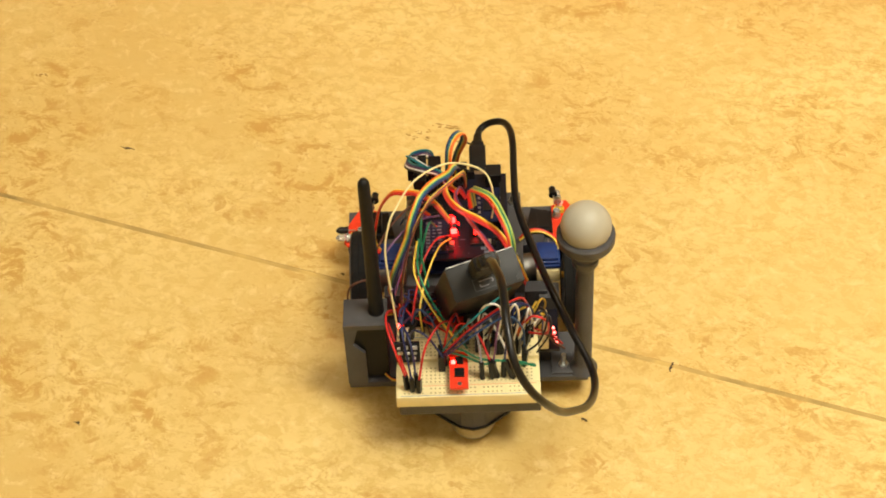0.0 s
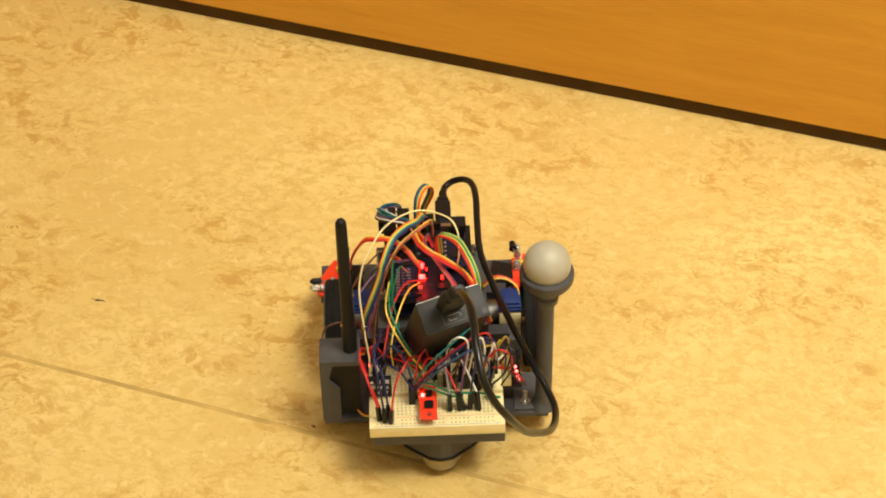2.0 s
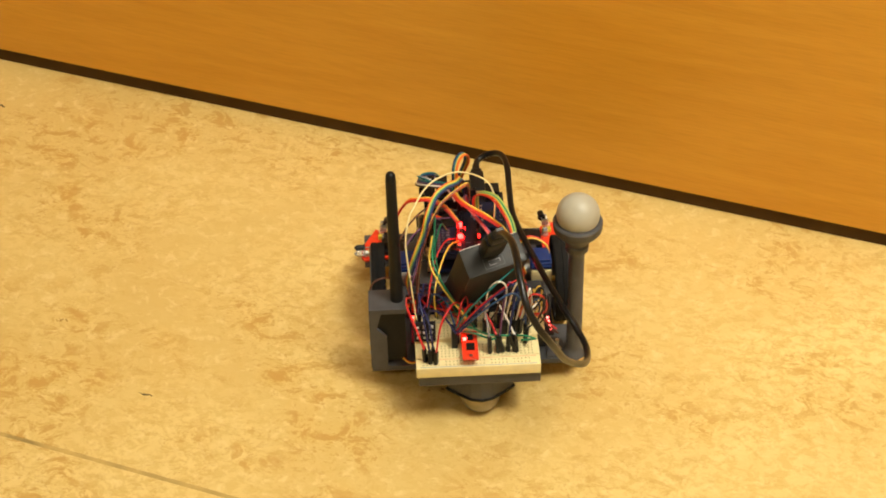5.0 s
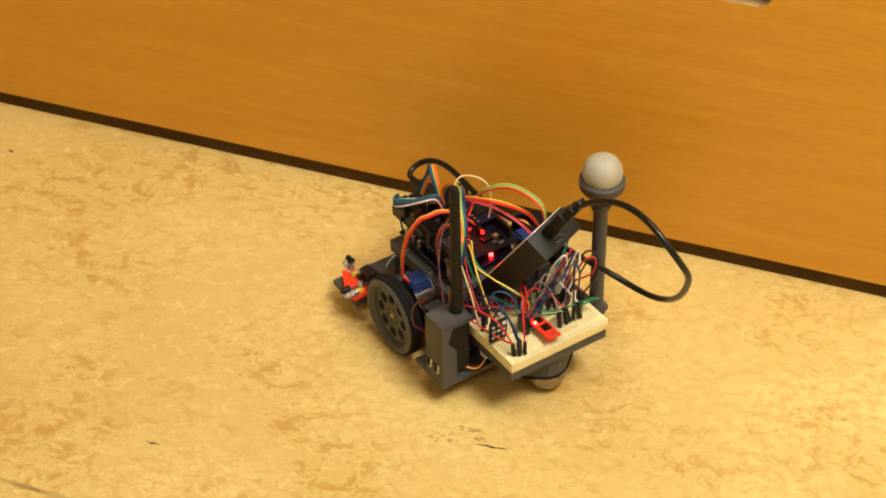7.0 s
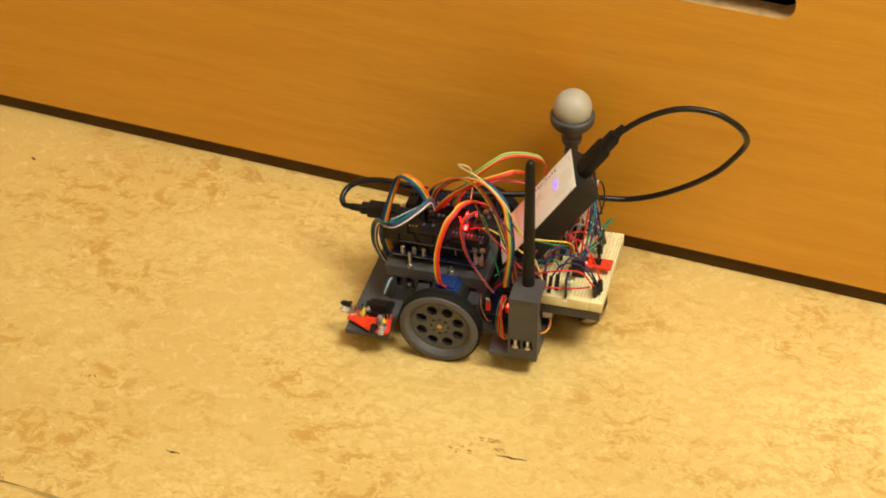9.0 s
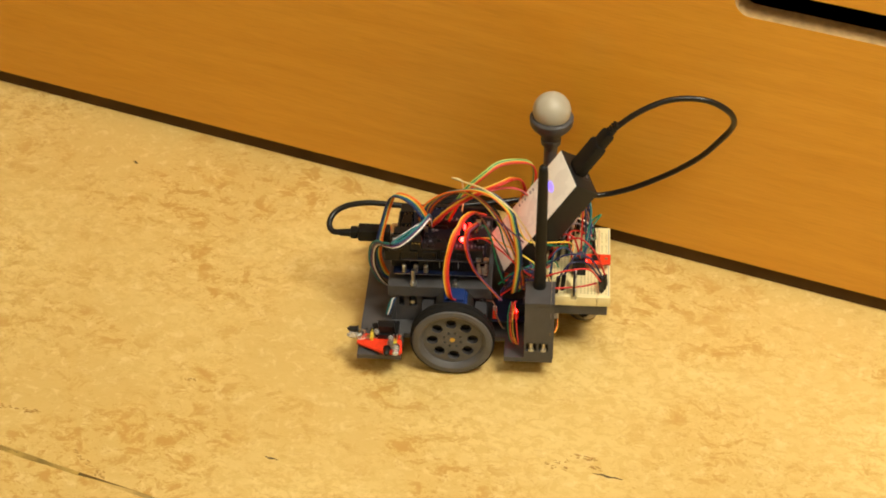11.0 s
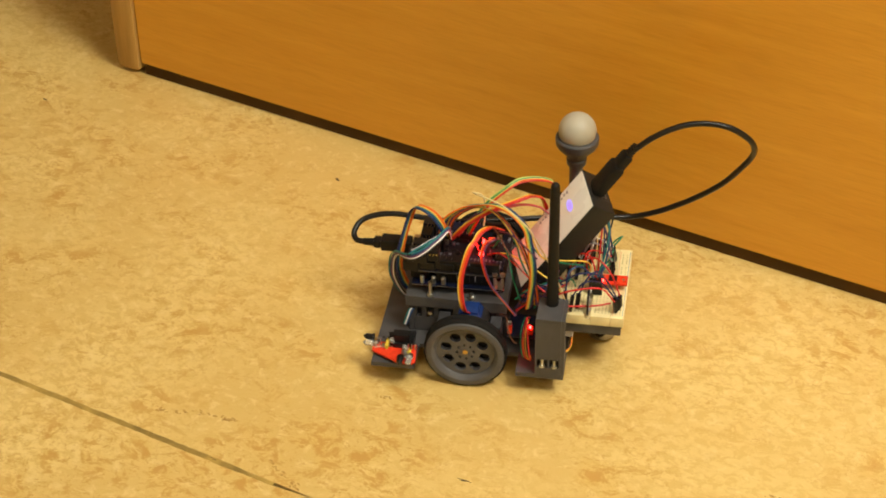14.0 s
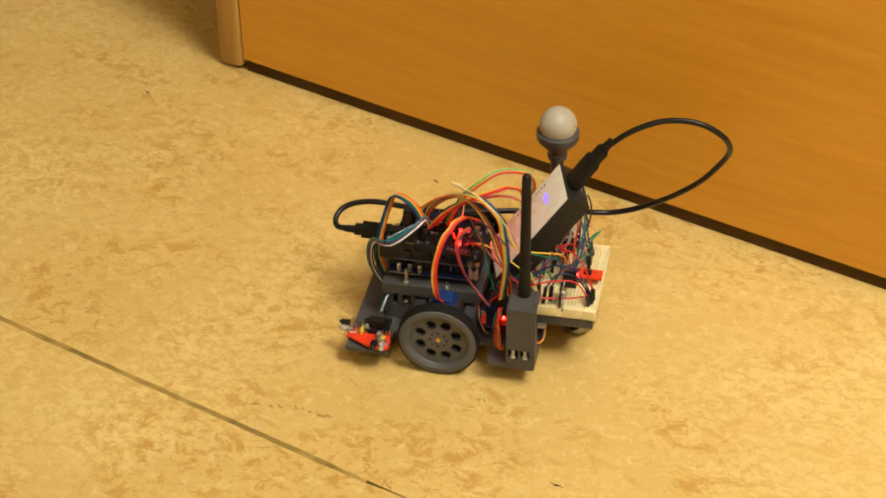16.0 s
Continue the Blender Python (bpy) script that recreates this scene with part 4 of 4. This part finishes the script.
# reflectance sensors at the tail corners
for side in (-1, 1):
    def fl(pts):
        return [(x * -side, y) for x, y in pts]
    ir = put("line_sensor", PCB_RED, lambda bm: prism(bm, fl([(-63.5, 70.5), (-56.5, 66), (-56.5, 38.5), (-75, 36.4), (-77.2, 39), (-77, 50), (-66.5, 70.8)]), 23.2, 24.8), label="red sensor board with clear and black emitters")
    put("sensor_block", GREY, lambda bm: prism(bm, fl([(-60, 66), (-58, 66), (-58, 40), (-73, 40), (-73, 49)]), 20.65, 23.1), ir)
    for x, y, z, dx, dy, dark in ((-58.0, 70.5, 30.0, 0.08, 1, True), (-60.5, 70.5, 26.4, 0.0, 1, False), (-74.5, 47.5, 27.5, -1, 0.0, True), (-74.5, 41, 27.5, -1, 0.0, False)):
        put("emitter", BLACK if dark else CLEAR, lambda bm: (rod(bm, (x * -side, y, z), ((x + dx * 6) * -side, y + dy * 6, z), 2.3), rod(bm, ((x + dx * 6) * -side, y + dy * 6, z), ((x + dx * 8) * -side, y + dy * 8, z), 2.3, 0.8), rod(bm, (x * -side, y, z), ((x + dx * 1.2) * -side, y + dy * 1.2, z), 2.8)), ir, "black emitter" if dark else "clear emitter", smooth=50)
        if not dark:
            put("emitter_collar", STEEL, lambda bm: rod(bm, ((x - dx * 2.6) * -side, y - dy * 2.6, z), ((x - dx * 0.1) * -side, y - dy * 0.1, z), 2.5), ir, "bright steel collar", smooth=50)
        put("emitter_leads", STEEL, lambda bm: (box(bm, *sorted(((x - dx * 5 - 0.9) * -side, (x - dx * 5 - 0.4) * -side)), y - dy * 5 - 0.4, y - dy * 5 + 0.2, 24.9, z), rod(bm, ((x - dx * 5 - 0.6) * -side, y - dy * 5, z), (x * -side, y, z), 0.45, seg=6)), ir, "bent steel leads")
    for x, y in ((-61, 60), (-70, 42)):
        put("pin_strip", YELLOW_PIN, lambda bm: (box(bm, *sorted(((x - 3.5) * -side, (x + 3.5) * -side)), y - 1.2, y + 1.2, 24.9, 28.4, 0.2), box(bm, *sorted(((x - 2.6) * -side, (x - 2.0) * -side)), y - 0.3, y + 0.3, 28.4, 31.0), box(bm, *sorted(((x + 2.0) * -side, (x + 2.6) * -side)), y - 0.3, y + 0.3, 28.4, 31.0)), ir, "yellow pin strip")
        put("solder_block", STEEL, lambda bm: box(bm, *sorted(((x - 2.5) * -side, (x + 1.5) * -side)), y + 1.6, y + 4.2, 24.9, 26.8, 0.4), ir)
    for x, y in ((-59.5, 56.5), (-66.5, 45.5)):
        put("emitter", CLEAR, lambda bm: (rod(bm, (x * -side, y, 24.9), (x * -side, y, 30.5), 2.2), rod(bm, (x * -side, y, 30.5), (x * -side, y, 32), 2.2, 0.9)), ir, "clear emitter", smooth=50)
        put("emitter_collar", STEEL, lambda bm: rod(bm, (x * -side, y, 24.85), (x * -side, y, 26.4), 2.7), ir, "bright steel collar", smooth=50)
    put("board_edge_strip", PIN_PINK, lambda bm: prism(bm, fl([(-64.5, 69.0), (-63.4, 69.6), (-59.2, 58.0), (-60.2, 57.4)]), 24.82, 25.6), ir, "pale pink solder strip")
    for y in (38.6, 41.2, 43.8):
        put("solder_pin", STEEL, lambda bm: rod(bm, (-62.0 * -side, y, 24.85), (-62.0 * -side, y, 29.8), 0.6, seg=8), ir)
    ox = 0 if side > 0 else 6
    put("sensor_plug", BLACK, lambda bm: (prism(bm, fl([(-56 - ox, 40.5), (-56 - ox, 57.5), (-43 - ox, 61), (-39 - ox, 40.5)]), 24.9, 28.6), prism(bm, fl([(-54 - ox, 43), (-54 - ox, 55), (-47 - ox, 56), (-47 - ox, 43)]), 28.6, 29.2 + ox)), ir, "black plug with coloured leads")


# ---- wiring ----
def wire(colour, points, r=0.62, parent=robot, name="wire", steps=7):
    bm = bmesh.new()
    tube(bm, smooth_path(points, steps), r, 7)
    return part(name, bm, WIRE[colour], parent, smooth=70)


def ribbon(colours, points, spread, r=0.62, pitch=1.25, fan=0.0, seed=1, turn=None):
    """Parallel leads side by side along the spread direction; fan widens them towards the far end."""
    rr = random.Random(seed)
    s = Vector(spread).normalized()
    s_end = Vector(turn).normalized() if turn else s
    r, pitch = r * 0.9, pitch * 0.88
    strip = None
    for k, c in enumerate(colours):
        off = (k - (len(colours) - 1) / 2) * pitch
        n = len(points)
        pts = [Vector(p) + s.lerp(s_end, i / (n - 1)).normalized() * off * (1 + fan * i / (n - 1)) + Vector([rr.uniform(-0.25, 0.25) for _ in range(3)]) for i, p in enumerate(points)]
        if strip is None:
            strip = wire(c, pts, r, robot, "ribbon_cable")
        else:
            wire(c, pts, r, strip, "ribbon_lead")
    return strip


ribbon(("red", "red", "orange", "orange", "yellow"), [(-8, -20, 103), (-17, -12, 111), (-26.9, -6, 113.2), (-34.7, -3.1, 111.3), (-42.1, 0.5, 107.3), (-49.6, 4.6, 92.2), (-53.1, 5.3, 77.4), (-55.2, 2.8, 63), (-52, 0, 57)], (0.25, 1, 0.1), 0.7, 0.95, seed=2)
ribbon(("navy", "blue", "teal", "lime", "yellow", "orange"), [(-3, 27, 92), (-3, 23, 106), (-5, 10, 118), (-8.2, -1.7, 124), (-16, -14.9, 130.8), (-23.9, -27.6, 132), (-29.8, -39.1, 123.4), (-32.8, -42.8, 112), (-39.1, -46.2, 95.6), (-42.5, -46.9, 84), (-44, -45.5, 70), (-42, -44, 58)], (-0.55, 0.8, 0.05), 0.62, 1.05, seed=3)
wire("cream", [(-40, -72, 62), (-43, -64, 90), (-45.2, -54, 114), (-42.7, -45.8, 127.4), (-38.8, -39.2, 133.4), (-27.1, -21.7, 139.5), (-8, -1.8, 133), (10.9, 4.7, 121), (17.4, -1.8, 113.3), (18, -3, 96), (17, -2, 86)], 0.62)
ribbon(("red", "orange", "lime", "green", "lime"), [(6, 8, 86), (5, -4, 112), (8.5, -19, 127), (16.5, -30, 131.5), (22.8, -44.3, 130.1), (26.5, -53.5, 124), (27.5, -55.5, 112), (25, -52, 95), (28, -46, 72)], (0.8, 0.55, 0.2), 0.66, 1.15, seed=4)
ribbon(("red", "red", "orange", "yellow"), [(-3, 20, 86), (-8, 6, 106), (-10, -14, 123), (-7, -30, 130), (-1, -38, 130.5), (8.5, -39, 124), (19, -42, 116.5), (24.6, -46.1, 110), (31, -48, 94), (36, -44, 74)], (0.5, 0.8, 0.1), 0.7, 1.25, seed=5)
ribbon(("pink", "red", "purple"), [(2, 16, 86), (-2, 2, 108), (-4, -16, 118), (2, -32, 120), (12, -44, 112), (22, -52, 98)], (0.5, 0.8, 0.1), 0.66, 1.3, seed=15)
ribbon(("navy", "blue", "teal", "yellow", "orange", "orange"), [(-8, 22, 92), (-8, 25.5, 101.3), (-7.5, 31.6, 110.9), (-4.3, 39.8, 114), (0, 47, 111), (1.5, 51.5, 101), (-3, 56, 84), (-5, 59.2, 69), (-5, 59.8, 56), (-5, 55.8, 42), (-4, 50, 36)], (0.55, -0.8, 0.25), 0.68, 1.25, seed=6)
ribbon(("teal", "blue", "purple", "white", "black"), [(-8, 19, 92), (-14, 20, 103), (-23, 25, 102), (-31, 34, 96), (-34, 43, 91), (-31, 51, 88.5), (-23, 57.5, 84), (-19, 62, 75), (-19, 62.5, 60), (-19, 56.8, 46), (-18, 51, 40)], (-0.4, 0.1, -0.9), 0.7, 1.4, seed=7, turn=(-0.3, -0.95, 0.1))
ribbon(("teal", "blue", "grey", "white", "purple"), [(-13, 22, 97), (-20, 29, 99), (-27, 38, 96.5), (-31.5, 45, 93.6)], (0.7, -0.5, 0.15), 0.7, 1.7, seed=16)
ribbon(("purple", "red", "orange"), [(-20, -16, 104), (-27, -9, 101), (-32, -8, 90), (-35, -14, 72), (-40, -26, 60), (-44, -34, 52)], (0.3, 0.9, 0.2), 0.62, 1.3, seed=8)
ribbon(("brown", "orange", "purple", "yellow"), [(2, 24, 88), (1, 18, 104), (-2, 4, 117), (-10, -10, 122), (-20, -22, 121), (-29, -34, 110), (-35, -43, 92), (-38, -48, 74), (-38, -50, 58)], (0.2, 0.9, 0.1), 0.62, 1.3, fan=0.2, seed=9)
ribbon(("yellow", "orange", "red", "green"), [(-44, -43, 50), (-53, -42, 46), (-60, -42, 38), (-63, -44, 29), (-60, -46, 24), (-54, -45, 24)], (0.2, 0.9, 0.3), 0.42, 1.3, fan=0.4, seed=10)
ribbon(("yellow", "orange", "black"), [(-52, -68, 27), (-47, -73.5, 25), (-42, -76, 26), (-38, -76, 31), (-36, -73, 35)], (0.3, 0.2, 0.9), 0.5, 1.0, seed=11)
put("white_plug", PRINT, lambda bm: box(bm, -38, -33.5, -77, -70, 30.5, 37, 0.5), label="small white plug")
ribbon(("yellow", "orange", "red"), [(34, 6, 58), (41, 7, 64), (48, 6.5, 64), (55, 4, 60.5), (57.5, 0, 56)], (0, 1, 0.1), 0.66, 1.3, seed=12)
ribbon(("blue", "white", "teal"), [(-40, 50, 30), (-38, 48, 37), (-34.5, 46, 41), (-30, 42, 42)], (0.4, 0.8, 0), 0.6, 1.4, seed=13)
ribbon(("lime", "teal", "blue"), [(38, 50, 30), (35, 51, 36), (33, 47, 42), (30, 40, 43)], (0.4, 0.8, 0), 0.6, 1.4, seed=14)
for c, pts in (
    ("green", [(-16, -14, 92), (-20, -20, 102), (-24, -26, 92), (-27, -30, 74), (-30, -36, 56)]),
    ("green", [(-24, -26, 118), (-25, -32, 104), (-25, -36, 88), (-22, -42, 70)]),
    ("yellow", [(-27, -44, 112), (-29.5, -52, 97), (-25, -66, 92), (-16, -81, 86), (-8, -86, 76), (-6, -84, 60)]),
    ("green", [(-26, -40, 110), (-27, -52, 95), (-18, -70, 84), (-6, -84, 74), (0, -82, 60)]),
    ("red", [(-9, -9, 79), (-17, -20, 87), (-25, -34, 82), (-30, -50, 69), (-33, -65, 60)]),
    ("yellow", [(-8, -11, 79), (-15, -25, 86), (-22, -42, 82), (-27, -60, 72), (-26, -68, 60)]),
    ("purple", [(-46, -50, 108), (-38, -40, 112), (-26, -28, 113), (-14, -18, 106)]),
    ("brown", [(-52, -40, 100), (-42, -28, 110), (-28, -18, 116), (-12, -12, 108)]),
    ("brown", [(-52, -24, 58), (-62, -30, 64), (-70, -32, 60), (-71, -36, 50), (-64, -38, 42)]),
    ("red", [(-50, -46, 56), (-60, -45, 63), (-66.5, -46, 58), (-68.5, -47, 46), (-67, -48, 33), (-61, -48, 24)]),
    ("purple", [(-42, -66, 96), (-44, -58, 78), (-42, -50, 62)]),
    ("black", [(40, -82, 76), (47, -86, 92), (48, -92, 84), (40, -97, 72)]),
    ("red", [(57, -64, 40), (50, -62, 46), (42, -66, 56), (36, -72, 66)]),
    ("brown", [(58, -66, 38), (52, -66, 44), (44, -68, 58)]),
):
    wire(c, pts)
# loose leads heaped between the boards and the breadboard
rng = random.Random(11)
for k in range(26):
    c = rng.choice(("red", "red", "navy", "navy", "navy", "black", "black", "purple", "blue", "brown", "green"))
    a = Vector((rng.uniform(-40, -6), rng.uniform(-48, -32), rng.uniform(46, 56)))
    b = Vector((rng.uniform(-40, 0), rng.uniform(-76, -58), rng.uniform(55, 60)))
    top = (a + b) / 2 + Vector((rng.uniform(-14, 14), rng.uniform(-8, 8), rng.uniform(3, 13)))
    wire(c, [a, a.lerp(top, 0.55) + Vector((rng.uniform(-3, 3), 0, 5)), top, b.lerp(top, 0.5) + Vector((0, rng.uniform(-3, 3), 4)), b])
for k in range(14):
    c = rng.choice(("red", "navy", "black", "white", "blue", "orange", "yellow"))
    a = Vector((rng.uniform(16, 46), rng.uniform(-60, -40), rng.uniform(38, 44)))
    b = Vector((rng.uniform(10, 38), rng.uniform(-80, -64), 56))
    top = (a + b) / 2 + Vector((rng.uniform(-2, 8), rng.uniform(-4, 4), rng.uniform(14, 30)))
    wire(c, [a, a.lerp(top, 0.6) + Vector((3, 0, 4)), top, b.lerp(top, 0.5) + Vector((0, 0, 4)), b])


def jumper(colour, pts, ends=(True, True)):
    """A jumper lead with black housings where it plugs into the breadboard."""
    lead = wire(colour, pts, 0.68, robot, "jumper_wire")
    for on, p, q in ((ends[0], pts[0], pts[1]), (ends[1], pts[-1], pts[-2])):
        if on:
            tip, way = Vector(p), (Vector(q) - Vector(p)).normalized()
            way = (way * 0.25 + Vector((0, 0, 1))).normalized()
            turn = way.to_track_quat("Z", "Y").to_matrix().to_4x4()
            m = Matrix.Translation(tip * MM) @ turn
            put("jumper_housing", BLACK, lambda bm: box(bm, -1.25, 1.25, -1.25, 1.25, min(-6, 56.2 - tip.z), 0.6, 0.2, m), lead, "black plug housing")
    return lead


one = (True, False)
for c, pts, e in (
    ("red", [(-36, -107, 66), (-42, -98, 82), (-46, -84, 84), (-46, -68, 78), (-42, -56, 66)], one),
    ("navy", [(-32.5, -109, 66), (-36, -98, 88), (-38, -82, 92), (-36, -66, 80)], one),
    ("red", [(-28, -110, 66), (-24, -102, 84), (-16, -90, 90), (-10, -78, 80), (-8, -68, 64)], one),
    ("navy", [(-30, -106, 66), (-32, -96, 80), (-36, -84, 82), (-38, -76, 70)], (True, True)),
    ("red", [(-46, -66, 66), (-42, -80, 64), (-38, -94, 63), (-35, -104, 64)], (False, False)),
    ("blue", [(-14, -90, 69), (-20, -80, 84), (-28, -72, 84), (-32, -70, 69)], (True, True)),
    ("green", [(-15, -85.5, 66), (-4, -91, 69.5), (8, -98, 69), (22, -101, 70)], (False, True)),
    ("green", [(-15, -87, 64), (-3, -93, 66.5), (9, -100, 67), (14, -101, 69)], (False, True)),
    ("red", [(-12, -86, 66), (-4, -82, 82), (6, -88, 80), (13, -100, 70)], (False, True)),
    ("red", [(-14, -92, 68), (-10, -86, 86), (-6, -76, 84), (-4, -70, 69)], (False, True)),
    ("white", [(8, -76, 70), (11, -80, 88), (18, -90, 82), (25, -100.5, 70)], (True, True)),
    ("white", [(6, -82, 68), (8, -90, 100), (14, -95, 113), (20, -92, 104), (18, -84, 69)], (True, True)),
    ("white", [(20, -84, 69), (24, -92, 100), (28, -95, 112), (30, -92, 96), (27, -86, 70)], (True, True)),
    ("white", [(30, -84, 69), (34, -88, 90), (36, -86, 98), (38, -80, 80), (36, -74, 69)], (True, True)),
    ("navy", [(-14, -94, 68), (-4, -95, 82), (10, -94, 97), (26, -90, 106), (36, -84, 98), (40, -76, 76)], (False, False)),
    ("red", [(-13, -92, 68), (-2, -92, 84), (12, -92, 99), (26, -88, 107), (33, -80, 100), (36, -70, 80)], (False, False)),
    ("blue", [(-12, -94, 68), (-2, -98, 84), (10, -98, 96), (24, -95, 102), (32, -92, 88), (33, -90, 70)], (False, True)),
    ("teal", [(-14, -92, 70), (-8, -96, 86), (4, -98, 104), (20, -90, 114), (32, -80, 118)], (False, False)),
    ("red", [(32, -86, 84), (38, -92, 98), (46, -92, 93), (46, -88, 78), (36, -80, 70)], (False, True)),
    ("navy", [(21, -100.5, 69), (24, -96, 90), (28, -90, 104), (30, -82, 90), (28, -76, 69)], (True, True)),
    ("purple", [(15, -100, 69), (18, -94, 92), (22, -86, 104), (24, -78, 92), (22, -74, 69)], (True, True)),
    ("grey", [(8, -101, 69), (6, -94, 84), (2, -84, 88), (0, -76, 69)], (True, True)),
    ("black", [(34, -94, 69), (42, -98, 84), (46, -94, 98), (42, -84, 96), (36, -76, 69)], (True, True)),
    ("green", [(26, -100, 69), (32, -105, 73), (38, -106, 71), (38, -100, 65), (30, -96, 61)], (False, False)),
    ("brown", [(12, -84, 68), (14, -88, 82), (17, -84, 86), (19, -78, 69)], (True, True)),
    ("navy", [(-34, -80, 69), (-30, -86, 82), (-22, -92, 82), (-14, -97, 70)], (True, False)),
    ("navy", [(24, -82, 68), (25, -88, 92), (24, -93, 108), (20, -86, 98), (16, -78, 69)], (True, True)),
    ("orange", [(28, -80, 68), (33, -84, 84), (37, -78, 88), (38, -72, 69)], (True, True)),
):
    jumper(c, pts, e)

# breakout boards plugged into the breadboard
brk = put("breakout_board", PCB_RED, lambda bm: box(bm, -10.6, 0.2, -114.2, -87, 61.4, 62.9, 0.2), label="red breakout board with a lit lamp and black chips")
put("indicator_lamp", LED_CORE, lambda bm: box(bm, -9.6, -7.2, -96.4, -94, 62.95, 64.0, 0.3), brk, "brightly lit red lamp")
for y, s in ((-94, 2.4), (-103, 3.0)):
    put("chip", BLACK, lambda bm: box(bm, -4.6 - s, -4.6 + s - 0.4, y - s, y + s, 62.95, 64.2, 0.2), brk)
put("solder_pad", STEEL, lambda bm: rod(bm, (-4.8, -111, 62.91), (-4.8, -111, 63.1), 1.2), brk)
put("pin_header", BLACK, lambda bm: box(bm, -10.2, -0.2, -90.2, -87.8, 55.6, 61.3), brk)
put("lead_housing", BLACK, lambda bm: box(bm, -17, -13, -96, -86, 56, 69, 0.3), brk, "black plug housing")
up = put("upright_module", PCB_BLACK, lambda bm: box(bm, -42, -27.5, -88.2, -86.8, 56, 73.5, 0.2), label="upright black module board with white print and steel parts")
rng = random.Random(4)
for k in range(9):
    x, z = -40.5 + 4.4 * (k % 3), 59.5 + 4.6 * (k // 3)
    put("module_chip", STEEL if k % 2 else PRINT, lambda bm: box(bm, x, x + rng.uniform(1.6, 3.0), -89.2, -88.25, z, z + rng.uniform(1.2, 2.8), 0.1), up)
for k in range(6):
    put("module_pin", GOLD, lambda bm: box(bm, -40.8 + 2.3 * k, -40.2 + 2.3 * k, -87.8, -87.2, 53.5, 56), up)


# ---- marks on the floor ----
def scuffs():
    rr = random.Random(8)
    for x0, y0, x1, y1, dark in MARKS:
        a, b = Vector((x0, y0, 0)), Vector((x1, y1, 0))
        side = Vector((-(b - a).y, (b - a).x, 0)).normalized()
        bm = bmesh.new()
        if dark:
            n, wide = 9, 0.0008
            rows = []
            for k in range(n):
                w = wide * (0.25 + math.sin(math.pi * (k + 0.5) / n)) * rr.uniform(0.4, 1.2)
                c = a.lerp(b, k / (n - 1)) + side * rr.uniform(-1, 1) * wide * 0.8
                rows.append([bm.verts.new((*(c + side * w * j)[:2], z)) for j, z in ((-1, 0.0), (-0.4, 0.0003), (0.4, 0.0003), (1, 0.0))])
            for p, q in zip(rows, rows[1:]):
                for j in range(3):
                    bm.faces.new((p[j], p[j + 1], q[j + 1], q[j]))
        else:
            # a broken trail of small worn spots
            for k in range(max(5, int((b - a).length / 0.0018))):
                c = a.lerp(b, rr.random()) + side * rr.gauss(0, 0.0012)
                long, thin, turn = rr.uniform(0.0008, 0.0026), rr.uniform(0.0004, 0.0010), rr.gauss(0, 0.5)
                u = ((b - a).normalized() * math.cos(turn) + side * math.sin(turn))
                v = Vector((-u.y, u.x, 0))
                ring = [c + u * long * math.cos(j * math.pi / 4) * rr.uniform(0.6, 1.2) + v * thin * math.sin(j * math.pi / 4) * rr.uniform(0.5, 1.3) for j in range(8)]
                tip = bm.verts.new((c.x, c.y, 0.0002))
                low = [bm.verts.new((q.x, q.y, 0.0001)) for q in ring]
                for j in range(8):
                    bm.faces.new((low[j], low[(j + 1) % 8], tip))
        tagged(part("scuff_mark", bm, SCUFF if dark else SCUFF_PALE), "short dark scuff on the yellow linoleum" if dark else "faint brown scuff on the yellow linoleum", "scuff mark", "scuffs on the floor")


scuffs()


# ---- movement ----
def motions():
    walk(robot, [(t, pose(x, y, 0, 0, 0, a)) for t, x, y, a in ROBOT_ROWS])
    half, radius, run = 0.0635, 0.0312, {w: 0.0 for w in wheels}
    rows = {w: [] for w in wheels}
    last = ROBOT_ROWS[0]
    for row in ROBOT_ROWS:
        t, x, y, a = row
        mid = radians((a + last[3]) / 2)
        ahead = -(x - last[1]) * math.sin(mid) + (y - last[2]) * math.cos(mid)
        for w, side in wheels.items():
            run[w] += ahead + side * half * radians(a - last[3])
            rows[w].append((t, pose(side * 0.0635, 0, radius, -math.degrees(run[w] / radius), 0, 0)))
        last = row
    for w in wheels:
        walk(w, rows[w])


motions()
